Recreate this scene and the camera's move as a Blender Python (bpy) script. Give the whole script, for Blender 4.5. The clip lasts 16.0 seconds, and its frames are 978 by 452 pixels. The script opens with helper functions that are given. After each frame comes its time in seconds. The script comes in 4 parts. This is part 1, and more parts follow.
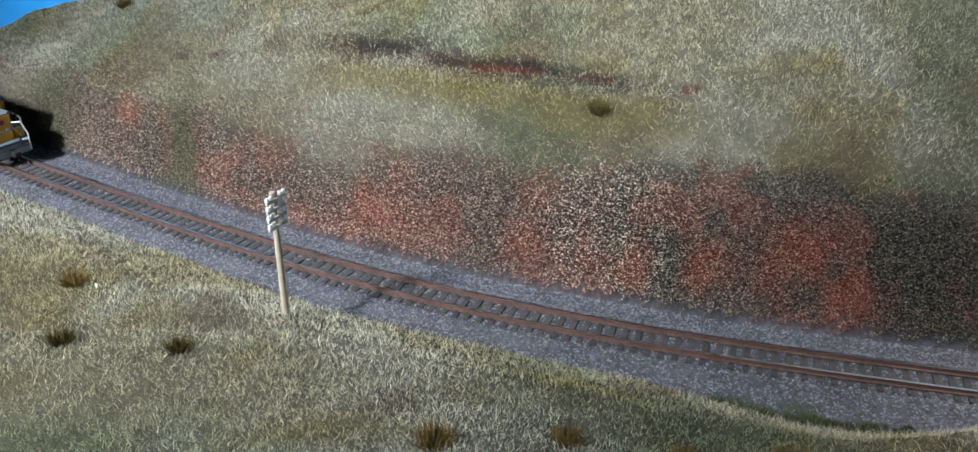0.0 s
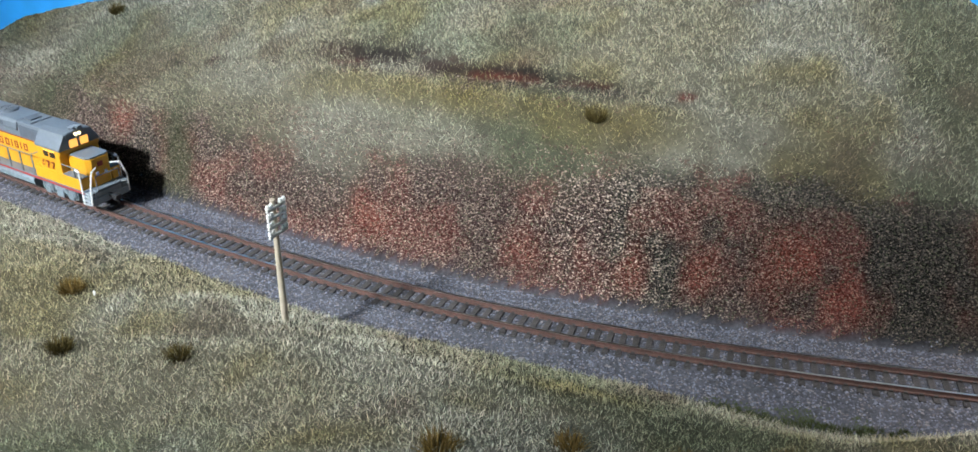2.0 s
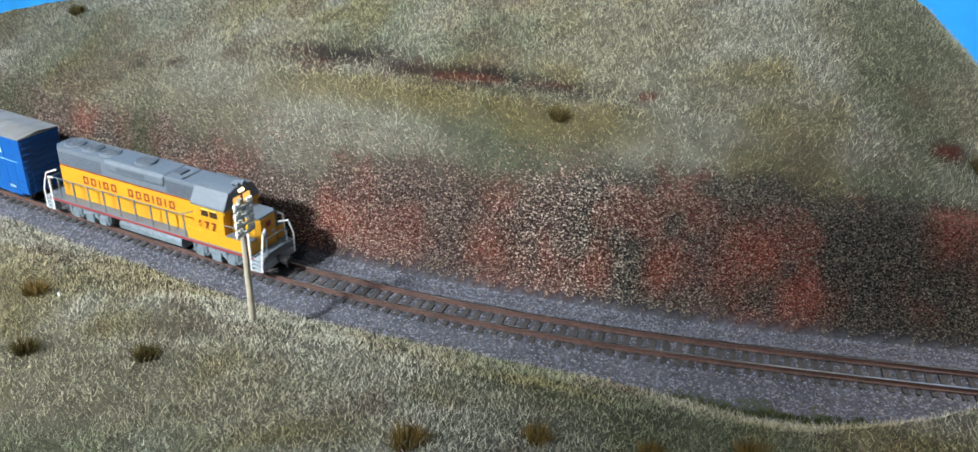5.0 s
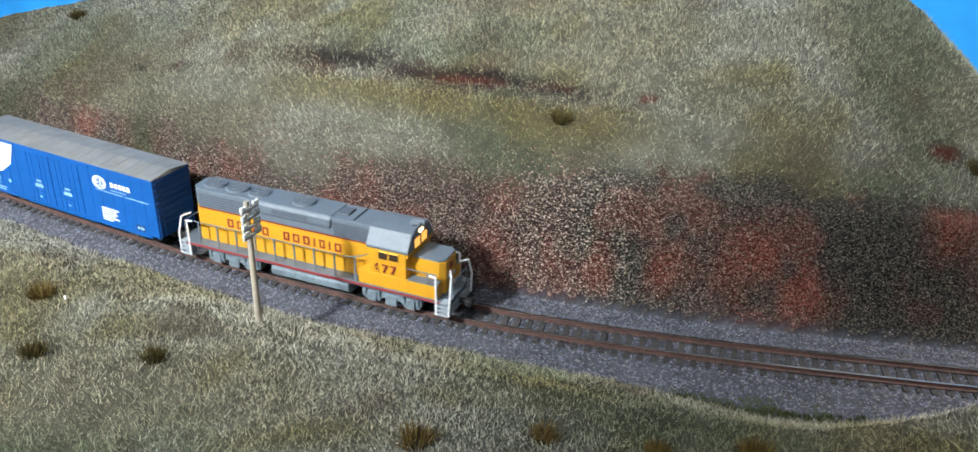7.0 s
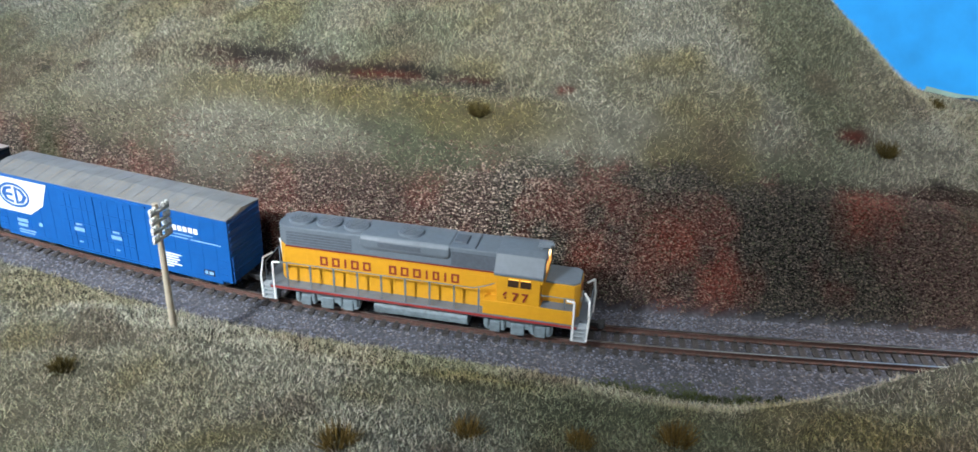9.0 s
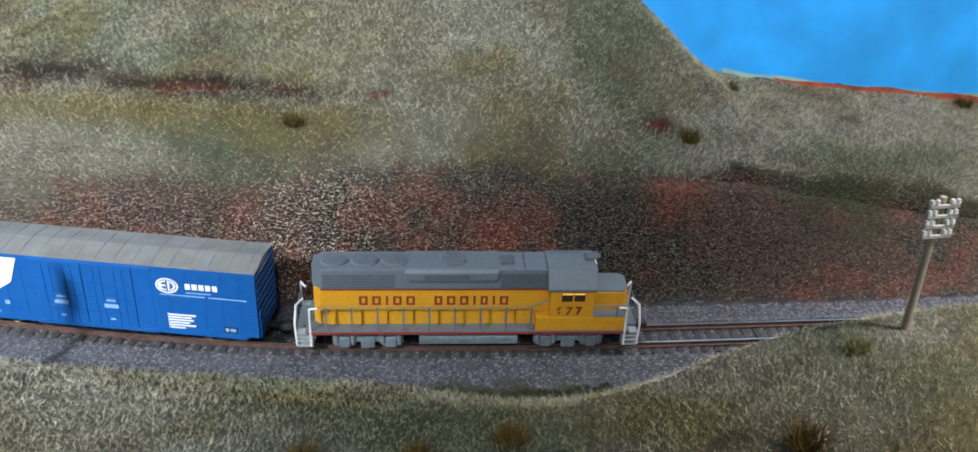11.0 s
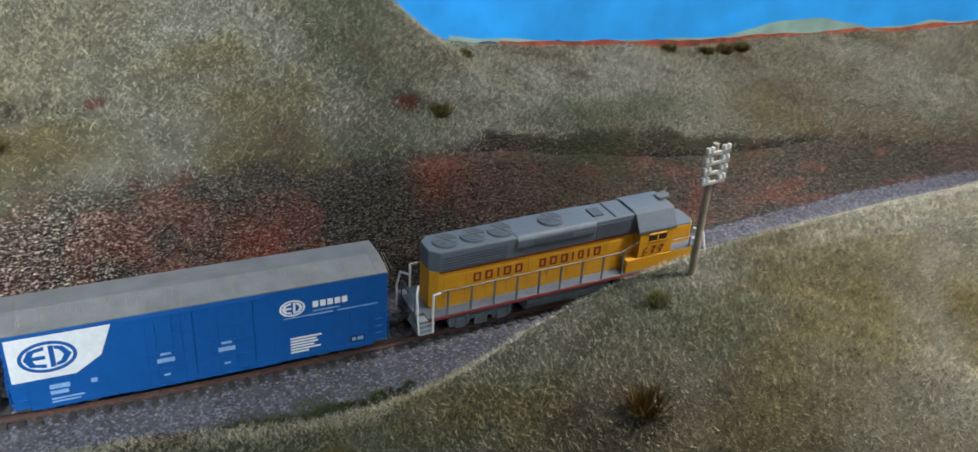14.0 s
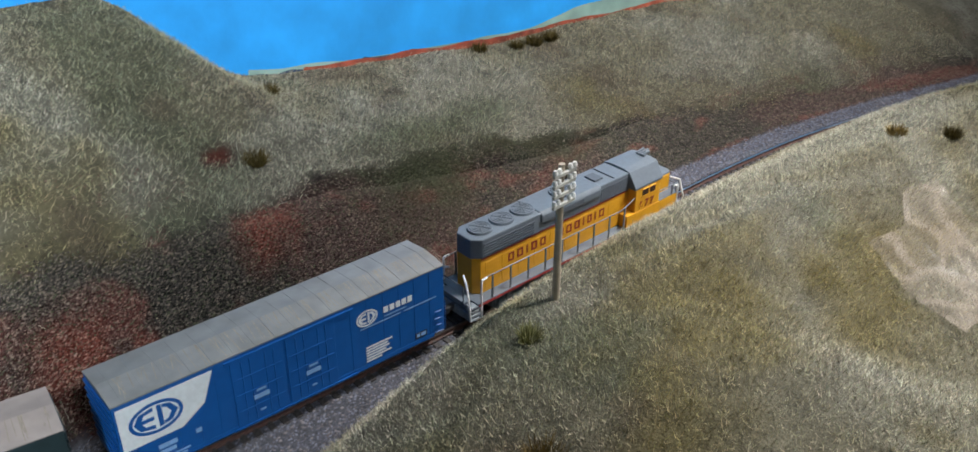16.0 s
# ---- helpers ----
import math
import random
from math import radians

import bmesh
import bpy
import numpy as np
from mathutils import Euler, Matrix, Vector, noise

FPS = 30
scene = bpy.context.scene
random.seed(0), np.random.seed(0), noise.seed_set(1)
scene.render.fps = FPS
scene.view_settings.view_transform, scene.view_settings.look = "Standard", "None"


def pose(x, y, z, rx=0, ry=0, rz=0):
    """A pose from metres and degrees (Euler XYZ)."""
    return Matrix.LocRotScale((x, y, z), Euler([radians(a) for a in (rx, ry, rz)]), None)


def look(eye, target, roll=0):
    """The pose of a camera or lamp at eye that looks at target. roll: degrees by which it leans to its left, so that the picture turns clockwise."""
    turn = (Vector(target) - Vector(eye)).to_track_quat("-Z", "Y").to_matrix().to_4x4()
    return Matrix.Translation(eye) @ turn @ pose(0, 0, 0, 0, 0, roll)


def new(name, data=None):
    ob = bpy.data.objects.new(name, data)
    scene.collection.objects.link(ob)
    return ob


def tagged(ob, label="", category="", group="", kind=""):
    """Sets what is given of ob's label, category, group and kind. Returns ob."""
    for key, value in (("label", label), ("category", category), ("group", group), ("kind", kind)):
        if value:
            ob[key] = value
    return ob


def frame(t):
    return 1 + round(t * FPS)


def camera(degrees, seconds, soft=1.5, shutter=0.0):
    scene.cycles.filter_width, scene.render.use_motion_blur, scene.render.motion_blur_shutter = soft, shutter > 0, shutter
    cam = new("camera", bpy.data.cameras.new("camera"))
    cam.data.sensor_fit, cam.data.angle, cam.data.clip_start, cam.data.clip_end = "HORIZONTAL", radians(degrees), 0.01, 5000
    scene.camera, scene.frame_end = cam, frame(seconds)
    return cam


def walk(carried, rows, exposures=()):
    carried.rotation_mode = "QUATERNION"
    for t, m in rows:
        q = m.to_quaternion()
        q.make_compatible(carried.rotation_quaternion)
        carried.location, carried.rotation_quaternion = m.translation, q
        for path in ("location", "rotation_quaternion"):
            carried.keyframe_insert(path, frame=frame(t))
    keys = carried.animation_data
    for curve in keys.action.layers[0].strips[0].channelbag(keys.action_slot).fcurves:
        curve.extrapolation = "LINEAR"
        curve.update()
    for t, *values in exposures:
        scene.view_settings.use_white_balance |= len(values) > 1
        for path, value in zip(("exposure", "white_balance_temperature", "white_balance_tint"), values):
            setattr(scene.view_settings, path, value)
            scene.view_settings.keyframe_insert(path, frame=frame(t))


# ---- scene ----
cam = camera(54.52, 16.0, shutter=0.5)
PATH = [  # seconds, place in metres, yaw, pitch, roll in degrees
    (0, 0.0060, 0.0013, 0.1654, -0.07, -27.45, -0.09),
    (0.5, 0.0060, 0.0018, 0.1646, -0.29, -27.42, -0.14),
    (1, 0.0049, 0.0009, 0.1654, -0.50, -27.35, -0.06),
    (1.5, 0.0028, 0.0004, 0.1663, -0.60, -27.25, -0.13),
    (2, 0.0014, 0.0003, 0.1670, -1.13, -27.22, 0.30),
    (2.5, 0.0011, -0.0008, 0.1673, -1.61, -27.21, 0.62),
    (3, 0.0003, -0.0017, 0.1668, -2.36, -27.08, 0.88),
    (3.5, 0.0003, -0.0028, 0.1672, -2.92, -27.10, 1.01),
    (4, 0.0008, -0.0033, 0.1674, -3.31, -27.09, 1.02),
    (6.5, -0.0030, -0.0054, 0.1680, -3.98, -26.92, 1.04),
    (7, -0.0041, -0.0062, 0.1685, -4.26, -26.89, 1.06),
    (7.5, -0.0049, -0.0066, 0.1683, -4.95, -26.92, 1.17),
    (8, -0.0022, -0.0060, 0.1676, -5.79, -27.01, 1.17),
    (8.2, -0.0007, -0.0057, 0.1667, -6.25, -27.03, 1.23),
    (10.3, 0.0009, -0.0033, 0.1733, -15.97, -27.99, 2.24),
    (10.5, 0.0031, -0.0030, 0.1776, -17.34, -28.44, 2.48),
    (11, 0.0049, -0.0013, 0.1784, -20.03, -28.58, 2.34),
    (11.5, 0.0032, 0.0037, 0.1800, -23.86, -29.06, 2.89),
    (12, 0.0041, 0.0084, 0.1810, -27.29, -29.38, 3.39),
    (12.5, 0.0008, 0.0101, 0.1832, -30.89, -29.63, 3.99),
    (13, -0.0058, 0.0156, 0.1811, -35.41, -29.66, 4.80),
    (13.5, -0.0045, 0.0247, 0.1777, -38.52, -29.42, 4.46),
    (14, -0.0085, 0.0290, 0.1738, -41.40, -29.37, 4.00),
    (14.5, -0.0049, 0.0319, 0.1746, -45.45, -29.33, 3.47),
    (15, -0.0002, 0.0339, 0.1769, -47.92, -29.66, 1.25),
    (15.5, 0.0004, 0.0425, 0.1777, -50.94, -29.88, 0.86),
    (16, 0.0045, 0.0513, 0.1792, -53.69, -30.02, 0.30),
]
EXPOSURE = [(0.0, -0.28), (8.0, -0.40), (11.0, -0.52), (14.5, -0.62), (16.0, -0.50)]
walk(cam, [(t, pose(x, y, z, 0, 0, yaw) @ pose(0, 0, 0, 90 + pitch) @ pose(0, 0, 0, 0, 0, roll))
           for t, x, y, z, yaw, pitch, roll in PATH], EXPOSURE)
# ---- world, lamp ----
world = bpy.data.worlds.new("room_light")
scene.world = world
world.use_nodes = True
bg = world.node_tree.nodes["Background"]
bg.inputs["Color"].default_value = (0.60, 0.80, 1.0, 1)
bg.inputs["Strength"].default_value = 0.05
# left key spot, three added unseen spots that brighten hill, backdrop and mound, the room's lamp behind the operator,
# the window beyond the backdrop
COLD, NEUTRAL = (0.90, 0.97, 1.0), (1.0, 0.98, 0.95)
for lamp_name, power, cone, tint, eye, aim in (("key_fill_spot", 142.0, 31, COLD, (-0.66, -0.22, 0.62), (-0.145, 0.305, 0.03)),
                                               ("key_fill_spot", 142.0, 24.5, COLD, (-0.10, -0.60, 0.90), (0.14, 0.505, 0.10)),
                                               ("key_fill_spot", 84.0, 38, NEUTRAL, (0.36, -0.30, 0.75), (0.46, 0.34, 0.07)),
                                               ("key_fill_spot", 68.0, 31, NEUTRAL, (0.46, -0.04, 0.66), (0.25, 0.085, 0.03))):
    lamp_data = bpy.data.lights.new(lamp_name, "SPOT")
    lamp_data.energy, lamp_data.color, lamp_data.shadow_soft_size = power, tint, 0.055
    lamp_data.spot_size, lamp_data.spot_blend = radians(cone), 1.0
    new(lamp_name, lamp_data).matrix_world = look(eye, aim)
lamp_data = bpy.data.lights.new("room_lamp", "AREA")
lamp_data.shape, lamp_data.size, lamp_data.energy, lamp_data.color = "DISK", 0.25, 2.6, (0.85, 0.95, 1.0)
new("room_lamp", lamp_data).matrix_world = look((-0.45, -1.10, 1.15), (0.05, 0.30, 0.03))
lamp_data = bpy.data.lights.new("window_light", "AREA")
lamp_data.shape, lamp_data.size, lamp_data.size_y, lamp_data.energy, lamp_data.color = "RECTANGLE", 0.9, 0.6, 8.0, (0.66, 0.86, 1.0)
new("window_light", lamp_data).matrix_world = look((0.80, 1.25, 0.95), (0.25, 0.18, 0.02))

MM = 0.001


# ---- materials ----
def shade(name, color, rough=0.6, metal=0.0, vary=0.15, scale=800.0, bump=0.0, bump_scale=3000.0, random_amount=0.0,
          attribute="", emit=0.0, spec=0.5):
    """A node material: base colour with two scales of variation, bump, and per-object or per-island randomness."""
    m = bpy.data.materials.new(name)
    m.use_nodes = True
    nt = m.node_tree
    n, l = nt.nodes, nt.links
    p = n["Principled BSDF"]
    p.inputs["Roughness"].default_value, p.inputs["Metallic"].default_value = rough, metal
    p.inputs["Specular IOR Level"].default_value = spec
    co = n.new("ShaderNodeTexCoord")
    out = None
    if attribute:
        at = n.new("ShaderNodeAttribute")
        at.attribute_name = attribute
        out = at.outputs["Color"]
    else:
        rgb = n.new("ShaderNodeRGB")
        rgb.outputs[0].default_value = (*color, 1)
        out = rgb.outputs[0]
    for k, (sc, am) in enumerate(((scale, vary), (scale * 0.13, vary * 0.8))):
        if am <= 0:
            continue
        tx = n.new("ShaderNodeTexNoise")
        tx.inputs["Scale"].default_value, tx.inputs["Detail"].default_value = sc, 4
        l.new(co.outputs["Object"], tx.inputs["Vector"])
        mr = n.new("ShaderNodeMapRange")
        mr.inputs["From Min"].default_value, mr.inputs["From Max"].default_value = 0.3, 0.7
        mr.inputs["To Min"].default_value, mr.inputs["To Max"].default_value = 1 - am, 1 + am
        l.new(tx.outputs["Fac"], mr.inputs["Value"])
        mx = n.new("ShaderNodeVectorMath")
        mx.operation = "MULTIPLY"
        l.new(out, mx.inputs[0])
        l.new(mr.outputs[0], mx.inputs[1])
        out = mx.outputs[0]
    if random_amount > 0:
        ob = n.new("ShaderNodeObjectInfo")
        mr = n.new("ShaderNodeMapRange")
        mr.inputs["To Min"].default_value, mr.inputs["To Max"].default_value = 1 - random_amount, 1 + random_amount
        l.new(ob.outputs["Random"], mr.inputs["Value"])
        mx = n.new("ShaderNodeVectorMath")
        mx.operation = "MULTIPLY"
        l.new(out, mx.inputs[0])
        l.new(mr.outputs[0], mx.inputs[1])
        out = mx.outputs[0]
    l.new(out, p.inputs["Base Color"])
    if bump > 0:
        tx = n.new("ShaderNodeTexNoise")
        tx.inputs["Scale"].default_value, tx.inputs["Detail"].default_value = bump_scale, 5
        l.new(co.outputs["Object"], tx.inputs["Vector"])
        bp = n.new("ShaderNodeBump")
        bp.inputs["Strength"].default_value, bp.inputs["Distance"].default_value = 0.8, bump
        l.new(tx.outputs["Fac"], bp.inputs["Height"])
        l.new(bp.outputs["Normal"], p.inputs["Normal"])
    if emit > 0:
        p.inputs["Emission Color"].default_value = (*color, 1)
        p.inputs["Emission Strength"].default_value = emit
    return m


GROUND = shade("ground_cover", (0.2, 0.16, 0.1), 0.95, vary=0.3, scale=900, bump=0.0006, bump_scale=1600, attribute="cover", spec=0.1)
BLADE = shade("static_grass", (0.3, 0.3, 0.2), 0.85, vary=0.0, attribute="cover", spec=0.15)
GRAIN = shade("stone_grains", (0.3, 0.3, 0.3), 0.85, vary=0.12, scale=2500, attribute="cover", spec=0.25)
STEEL = shade("rail_head", (0.62, 0.58, 0.55), 0.28, metal=1.0, vary=0.12, scale=500)
RUST = shade("rail_rust", (0.085, 0.043, 0.035), 0.75, vary=0.3, scale=900, bump=0.00008)
TIE = shade("tie_brown", (0.052, 0.046, 0.046), 0.85, vary=0.3, scale=1500, bump=0.0001, random_amount=0.25)
YELLOW = shade("armour_yellow", (0.62, 0.30, 0.018), 0.42, vary=0.05, scale=600, bump=0.00002)
GREY = shade("harbour_grey", (0.125, 0.150, 0.182), 0.5, vary=0.07, scale=700, bump=0.00002)
GREYDARK = shade("grille_grey", (0.085, 0.10, 0.125), 0.6, vary=0.12, scale=900)
GREYBLUE = shade("truck_grey", (0.15, 0.19, 0.22), 0.6, vary=0.2, scale=700, bump=0.00004)
LIGHTGREY = shade("step_grey", (0.34, 0.38, 0.42), 0.5, vary=0.08, scale=700)
WHITE = shade("rail_white", (0.78, 0.79, 0.80), 0.5, vary=0.06, scale=700)
RED = shade("signal_red", (0.28, 0.03, 0.028), 0.5, vary=0.1, scale=700)
LETTER = shade("letter_maroon", (0.22, 0.025, 0.02), 0.5, vary=0.05)
BLACK = shade("coupler_black", (0.02, 0.02, 0.022), 0.6, vary=0.2, scale=900)
WHEEL = shade("wheel_metal", (0.18, 0.15, 0.13), 0.45, metal=0.7, vary=0.2)
BLUE = shade("car_blue", (0.006, 0.092, 0.34), 0.42, vary=0.06, scale=400, bump=0.00002)
# darker copy of the car blue: shade of the ends put into the colour
BLUESHADE = shade("car_end_blue_shaded", (0.005, 0.078, 0.30), 0.45, vary=0.08, scale=400)
DARKGREEN = shade("car_dark_green", (0.018, 0.036, 0.042), 0.5, vary=0.15, scale=400)
ROOF = shade("galvanised_roof", (0.24, 0.24, 0.245), 0.55, metal=0.15, vary=0.14, scale=160, bump=0.00003)
ROOFBROWN = shade("weathered_roof", (0.36, 0.30, 0.28), 0.65, vary=0.15, scale=160)
SEAM = shade("roof_seam_rust", (0.30, 0.25, 0.20), 0.7, vary=0.2)
PRINT = shade("white_print", (0.72, 0.76, 0.80), 0.5, vary=0.06)
PRINTDIM = shade("faded_print", (0.22, 0.40, 0.68), 0.5, vary=0.1)
POLE = shade("pole_wood", (0.42, 0.36, 0.28), 0.75, vary=0.15, scale=300, bump=0.00005)
ARM = shade("arm_grey", (0.50, 0.49, 0.46), 0.7, vary=0.12)
GLASSW = shade("insulator_white", (0.72, 0.72, 0.70), 0.35, vary=0.05)
LITWINDOW = shade("lit_window", (1.0, 0.50, 0.10), 0.3, vary=0, emit=1.5)
LITLAMP = shade("lit_headlight", (1.0, 0.80, 0.45), 0.3, vary=0, emit=4.0)
DARKPANE = shade("cab_pane", (0.05, 0.03, 0.02), 0.15, vary=0)
TUFT = shade("tuft_fibre", (0.1, 0.08, 0.03), 0.85, vary=0, attribute="cover", spec=0.1)
SKY = shade("painted_sky", (0.012, 0.28, 0.72), 0.75, vary=0.15, scale=45, bump=0.00012, bump_scale=400)
PAINTHILL = shade("painted_hills", (0.21, 0.33, 0.30), 0.8, vary=0.25, scale=60)
PAINTDARK = shade("painted_shadow", (0.02, 0.035, 0.07), 0.85, vary=0.5, scale=300)
PAINTRED = shade("painted_edge", (0.25, 0.055, 0.03), 0.85, vary=0.45, scale=200)
FILM = bpy.data.materials.new("clear_film")
FILM.use_nodes = True
_p = FILM.node_tree.nodes["Principled BSDF"]
_p.inputs["Base Color"].default_value = (0.42, 0.35, 0.29, 1)
_p.inputs["Roughness"].default_value, _p.inputs["Alpha"].default_value = 0.38, 0.24
_n, _l = FILM.node_tree.nodes, FILM.node_tree.links
_co, _warp, _add, _cell, _fold = (_n.new("ShaderNode" + k) for k in ("TexCoord", "TexNoise", "VectorMath", "TexVoronoi", "MapRange"))
_warp.inputs["Scale"].default_value, _cell.inputs["Scale"].default_value = 60, 62
_cell.feature = "DISTANCE_TO_EDGE"
_add.operation = "MULTIPLY_ADD"
_add.inputs[1].default_value = (0.02, 0.02, 0.02)
_fold.inputs["From Min"].default_value, _fold.inputs["From Max"].default_value = 0.0, 0.16
_fold.inputs["To Min"].default_value, _fold.inputs["To Max"].default_value = 0.36, 0.13
_l.new(_co.outputs["Object"], _warp.inputs["Vector"])
_l.new(_warp.outputs["Color"], _add.inputs[0])
_l.new(_co.outputs["Object"], _add.inputs[2])
_l.new(_add.outputs[0], _cell.inputs["Vector"])
_l.new(_cell.outputs["Distance"], _fold.inputs["Value"])
_l.new(_fold.outputs[0], _p.inputs["Alpha"])
BOARD = shade("board_wood", (0.3, 0.22, 0.14), 0.7, vary=0.15, scale=40)


# ---- small mesh helpers, all in millimetres ----
def part(name, bm, material, parent=None, label=""):
    me = bpy.data.meshes.new(name)
    bm.to_mesh(me)
    bm.free()
    me.transform(Matrix.Scale(MM, 4))
    me.materials.append(material)
    ob = new(name, me)
    ob.parent = parent
    if label:
        ob["label"] = label
    return ob


def box(bm, x0, x1, y0, y1, z0, z1, bevel=0.0):
    m = Matrix.Translation(((x0 + x1) / 2, (y0 + y1) / 2, (z0 + z1) / 2)) @ Matrix.Diagonal((x1 - x0, y1 - y0, z1 - z0, 1))
    made = bmesh.ops.create_cube(bm, size=1, matrix=m)["verts"]
    if bevel > 0:
        bmesh.ops.bevel(bm, geom=list({e for v in made for e in v.link_edges}), offset=bevel, segments=2, affect="EDGES", profile=0.5)
    return bm


def boxes(*dims, bevel=0.0):
    bm = bmesh.new()
    for d in dims:
        box(bm, *d, bevel=bevel)
    return bm


def prism(bm, outline, a, b, axis="x"):
    """The outline (two coordinates each) carried from a to b along an axis."""
    put = {"x": lambda u, v, w: (w, u, v), "y": lambda u, v, w: (u, w, v), "z": lambda u, v, w: (u, v, w)}[axis]
    lo = [bm.verts.new(put(u, v, a)) for u, v in outline]
    hi = [bm.verts.new(put(u, v, b)) for u, v in outline]
    bm.faces.new(lo)
    bm.faces.new(hi[::-1])
    for i in range(len(lo)):
        j = (i + 1) % len(lo)
        bm.faces.new((lo[i], hi[i], hi[j], lo[j]))
    bmesh.ops.recalc_face_normals(bm, faces=bm.faces)
    return bm


def rod(bm, a, b, r, sides=8, r2=None):
    a, b = Vector(a), Vector(b)
    m = Matrix.Translation((a + b) / 2) @ (b - a).to_track_quat("Z", "Y").to_matrix().to_4x4()
    bmesh.ops.create_cone(bm, cap_ends=True, segments=sides, radius1=r, radius2=r if r2 is None else r2, depth=(b - a).length, matrix=m)
    return bm


def path_rod(bm, points, r, sides=6):
    for a, b in zip(points, points[1:]):
        rod(bm, a, b, r, sides)
    return bm


def stuff(name, verts, faces, colors, material, label, category):
    """One mesh from arrays: verts in mm, faces of equal corner count, a colour for each vertex."""
    me = bpy.data.meshes.new(name)
    k = faces.shape[1]
    me.vertices.add(len(verts))
    me.vertices.foreach_set("co", (verts * MM).astype(np.float32).ravel())
    me.loops.add(faces.size)
    me.loops.foreach_set("vertex_index", faces.astype(np.int32).ravel())
    me.polygons.add(len(faces))
    me.polygons.foreach_set("loop_start", np.arange(0, faces.size, k, dtype=np.int32))
    me.update(calc_edges=True)
    at = me.color_attributes.new("cover", "FLOAT_COLOR", "POINT")
    at.data.foreach_set("color", np.c_[colors, np.ones(len(colors))].astype(np.float32).ravel())
    me.materials.append(material)
    ob = new(name, me)
    return tagged(ob, label, category, kind="stuff")


rng = np.random.default_rng(7)


# ---- the line of the track ----
def spline(t, px):
    """Natural cubic spline through (t, px), as a function."""
    t, px = np.asarray(t, float), np.asarray(px, float)
    n, h = len(t), np.diff(t)
    a = np.eye(n)
    r = np.zeros(n)
    for i in range(1, n - 1):
        a[i, i - 1:i + 2] = h[i - 1], 2 * (h[i - 1] + h[i]), h[i]
        r[i] = 3 * ((px[i + 1] - px[i]) / h[i] - (px[i] - px[i - 1]) / h[i - 1])
    c = np.linalg.solve(a, r)
    b = np.diff(px) / h - h * (2 * c[:-1] + c[1:]) / 3
    d = np.diff(c) / (3 * h)

    def f(x):
        i = np.clip(np.searchsorted(t, x) - 1, 0, n - 2)
        u = x - t[i]
        return px[i] + u * (b[i] + u * (c[i] + u * d[i]))
    return f


TRACK_X = [-520, -430, -345, -262, -190, -130, -60, 0, 60, 120, 180, 250, 329, 413, 470, 540, 640]
TRACK_Y = [694, 580, 494, 425, 375.6, 337.3, 295.9, 267.0, 245.1, 228.7, 214.5, 199, 184, 162, 139, 107, 52]
_f = spline(TRACK_X, TRACK_Y)
LINE_X = np.linspace(-520, 640, 1400)
LINE_Y = _f(LINE_X)
LINE_S = np.r_[0, np.cumsum(np.hypot(np.diff(LINE_X), np.diff(LINE_Y)))]
S_ZERO = float(np.interp(0.0, LINE_X, LINE_S))
_tx, _ty = np.gradient(LINE_X, LINE_S), np.gradient(LINE_Y, LINE_S)


def on_track(s):
    """Place and heading (degrees) at s mm along the track from x = 0."""
    s = s + S_ZERO
    return float(np.interp(s, LINE_S, LINE_X)), float(np.interp(s, LINE_S, LINE_Y)), math.degrees(math.atan2(np.interp(s, LINE_S, _ty), np.interp(s, LINE_S, _tx)))


def offset(x, y):
    """Signed distance from the track (far side positive)."""
    out = np.empty(len(x))
    for i in range(0, len(x), 4000):
        dx, dy = x[i:i + 4000, None] - LINE_X[::3], y[i:i + 4000, None] - LINE_Y[::3]
        q = dx * dx + dy * dy
        k = q.argmin(1)
        side = np.take_along_axis(dy, k[:, None], 1)[:, 0] * _tx[::3][k] - np.take_along_axis(dx, k[:, None], 1)[:, 0] * _ty[::3][k]
        out[i:i + 4000] = np.sqrt(q[np.arange(len(k)), k]) * np.sign(side)
    return out


# ---- soft noise on arrays ----
_table = rng.random((64, 64))


def soft(x, y, size, shift=0.0):
    u, v = x / size + shift * 7.3, y / size + shift * 3.1
    i, j = np.floor(u).astype(int), np.floor(v).astype(int)
    a, b = u - i, v - j
    a, b = a * a * (3 - 2 * a), b * b * (3 - 2 * b)
    g = lambda p, q: _table[p % 64, q % 64]
    return (g(i, j) * (1 - a) + g(i + 1, j) * a) * (1 - b) + (g(i, j + 1) * (1 - a) + g(i + 1, j + 1) * a) * b


def fbm(x, y, size, shift=0.0):
    return (soft(x, y, size, shift) + 0.5 * soft(x, y, size / 2.1, shift + 1) + 0.25 * soft(x, y, size / 4.3, shift + 2)) / 1.75


def ramp(v, a, b):
    w = np.clip((v - a) / (b - a), 0, 1)
    return w * w * (3 - 2 * w)


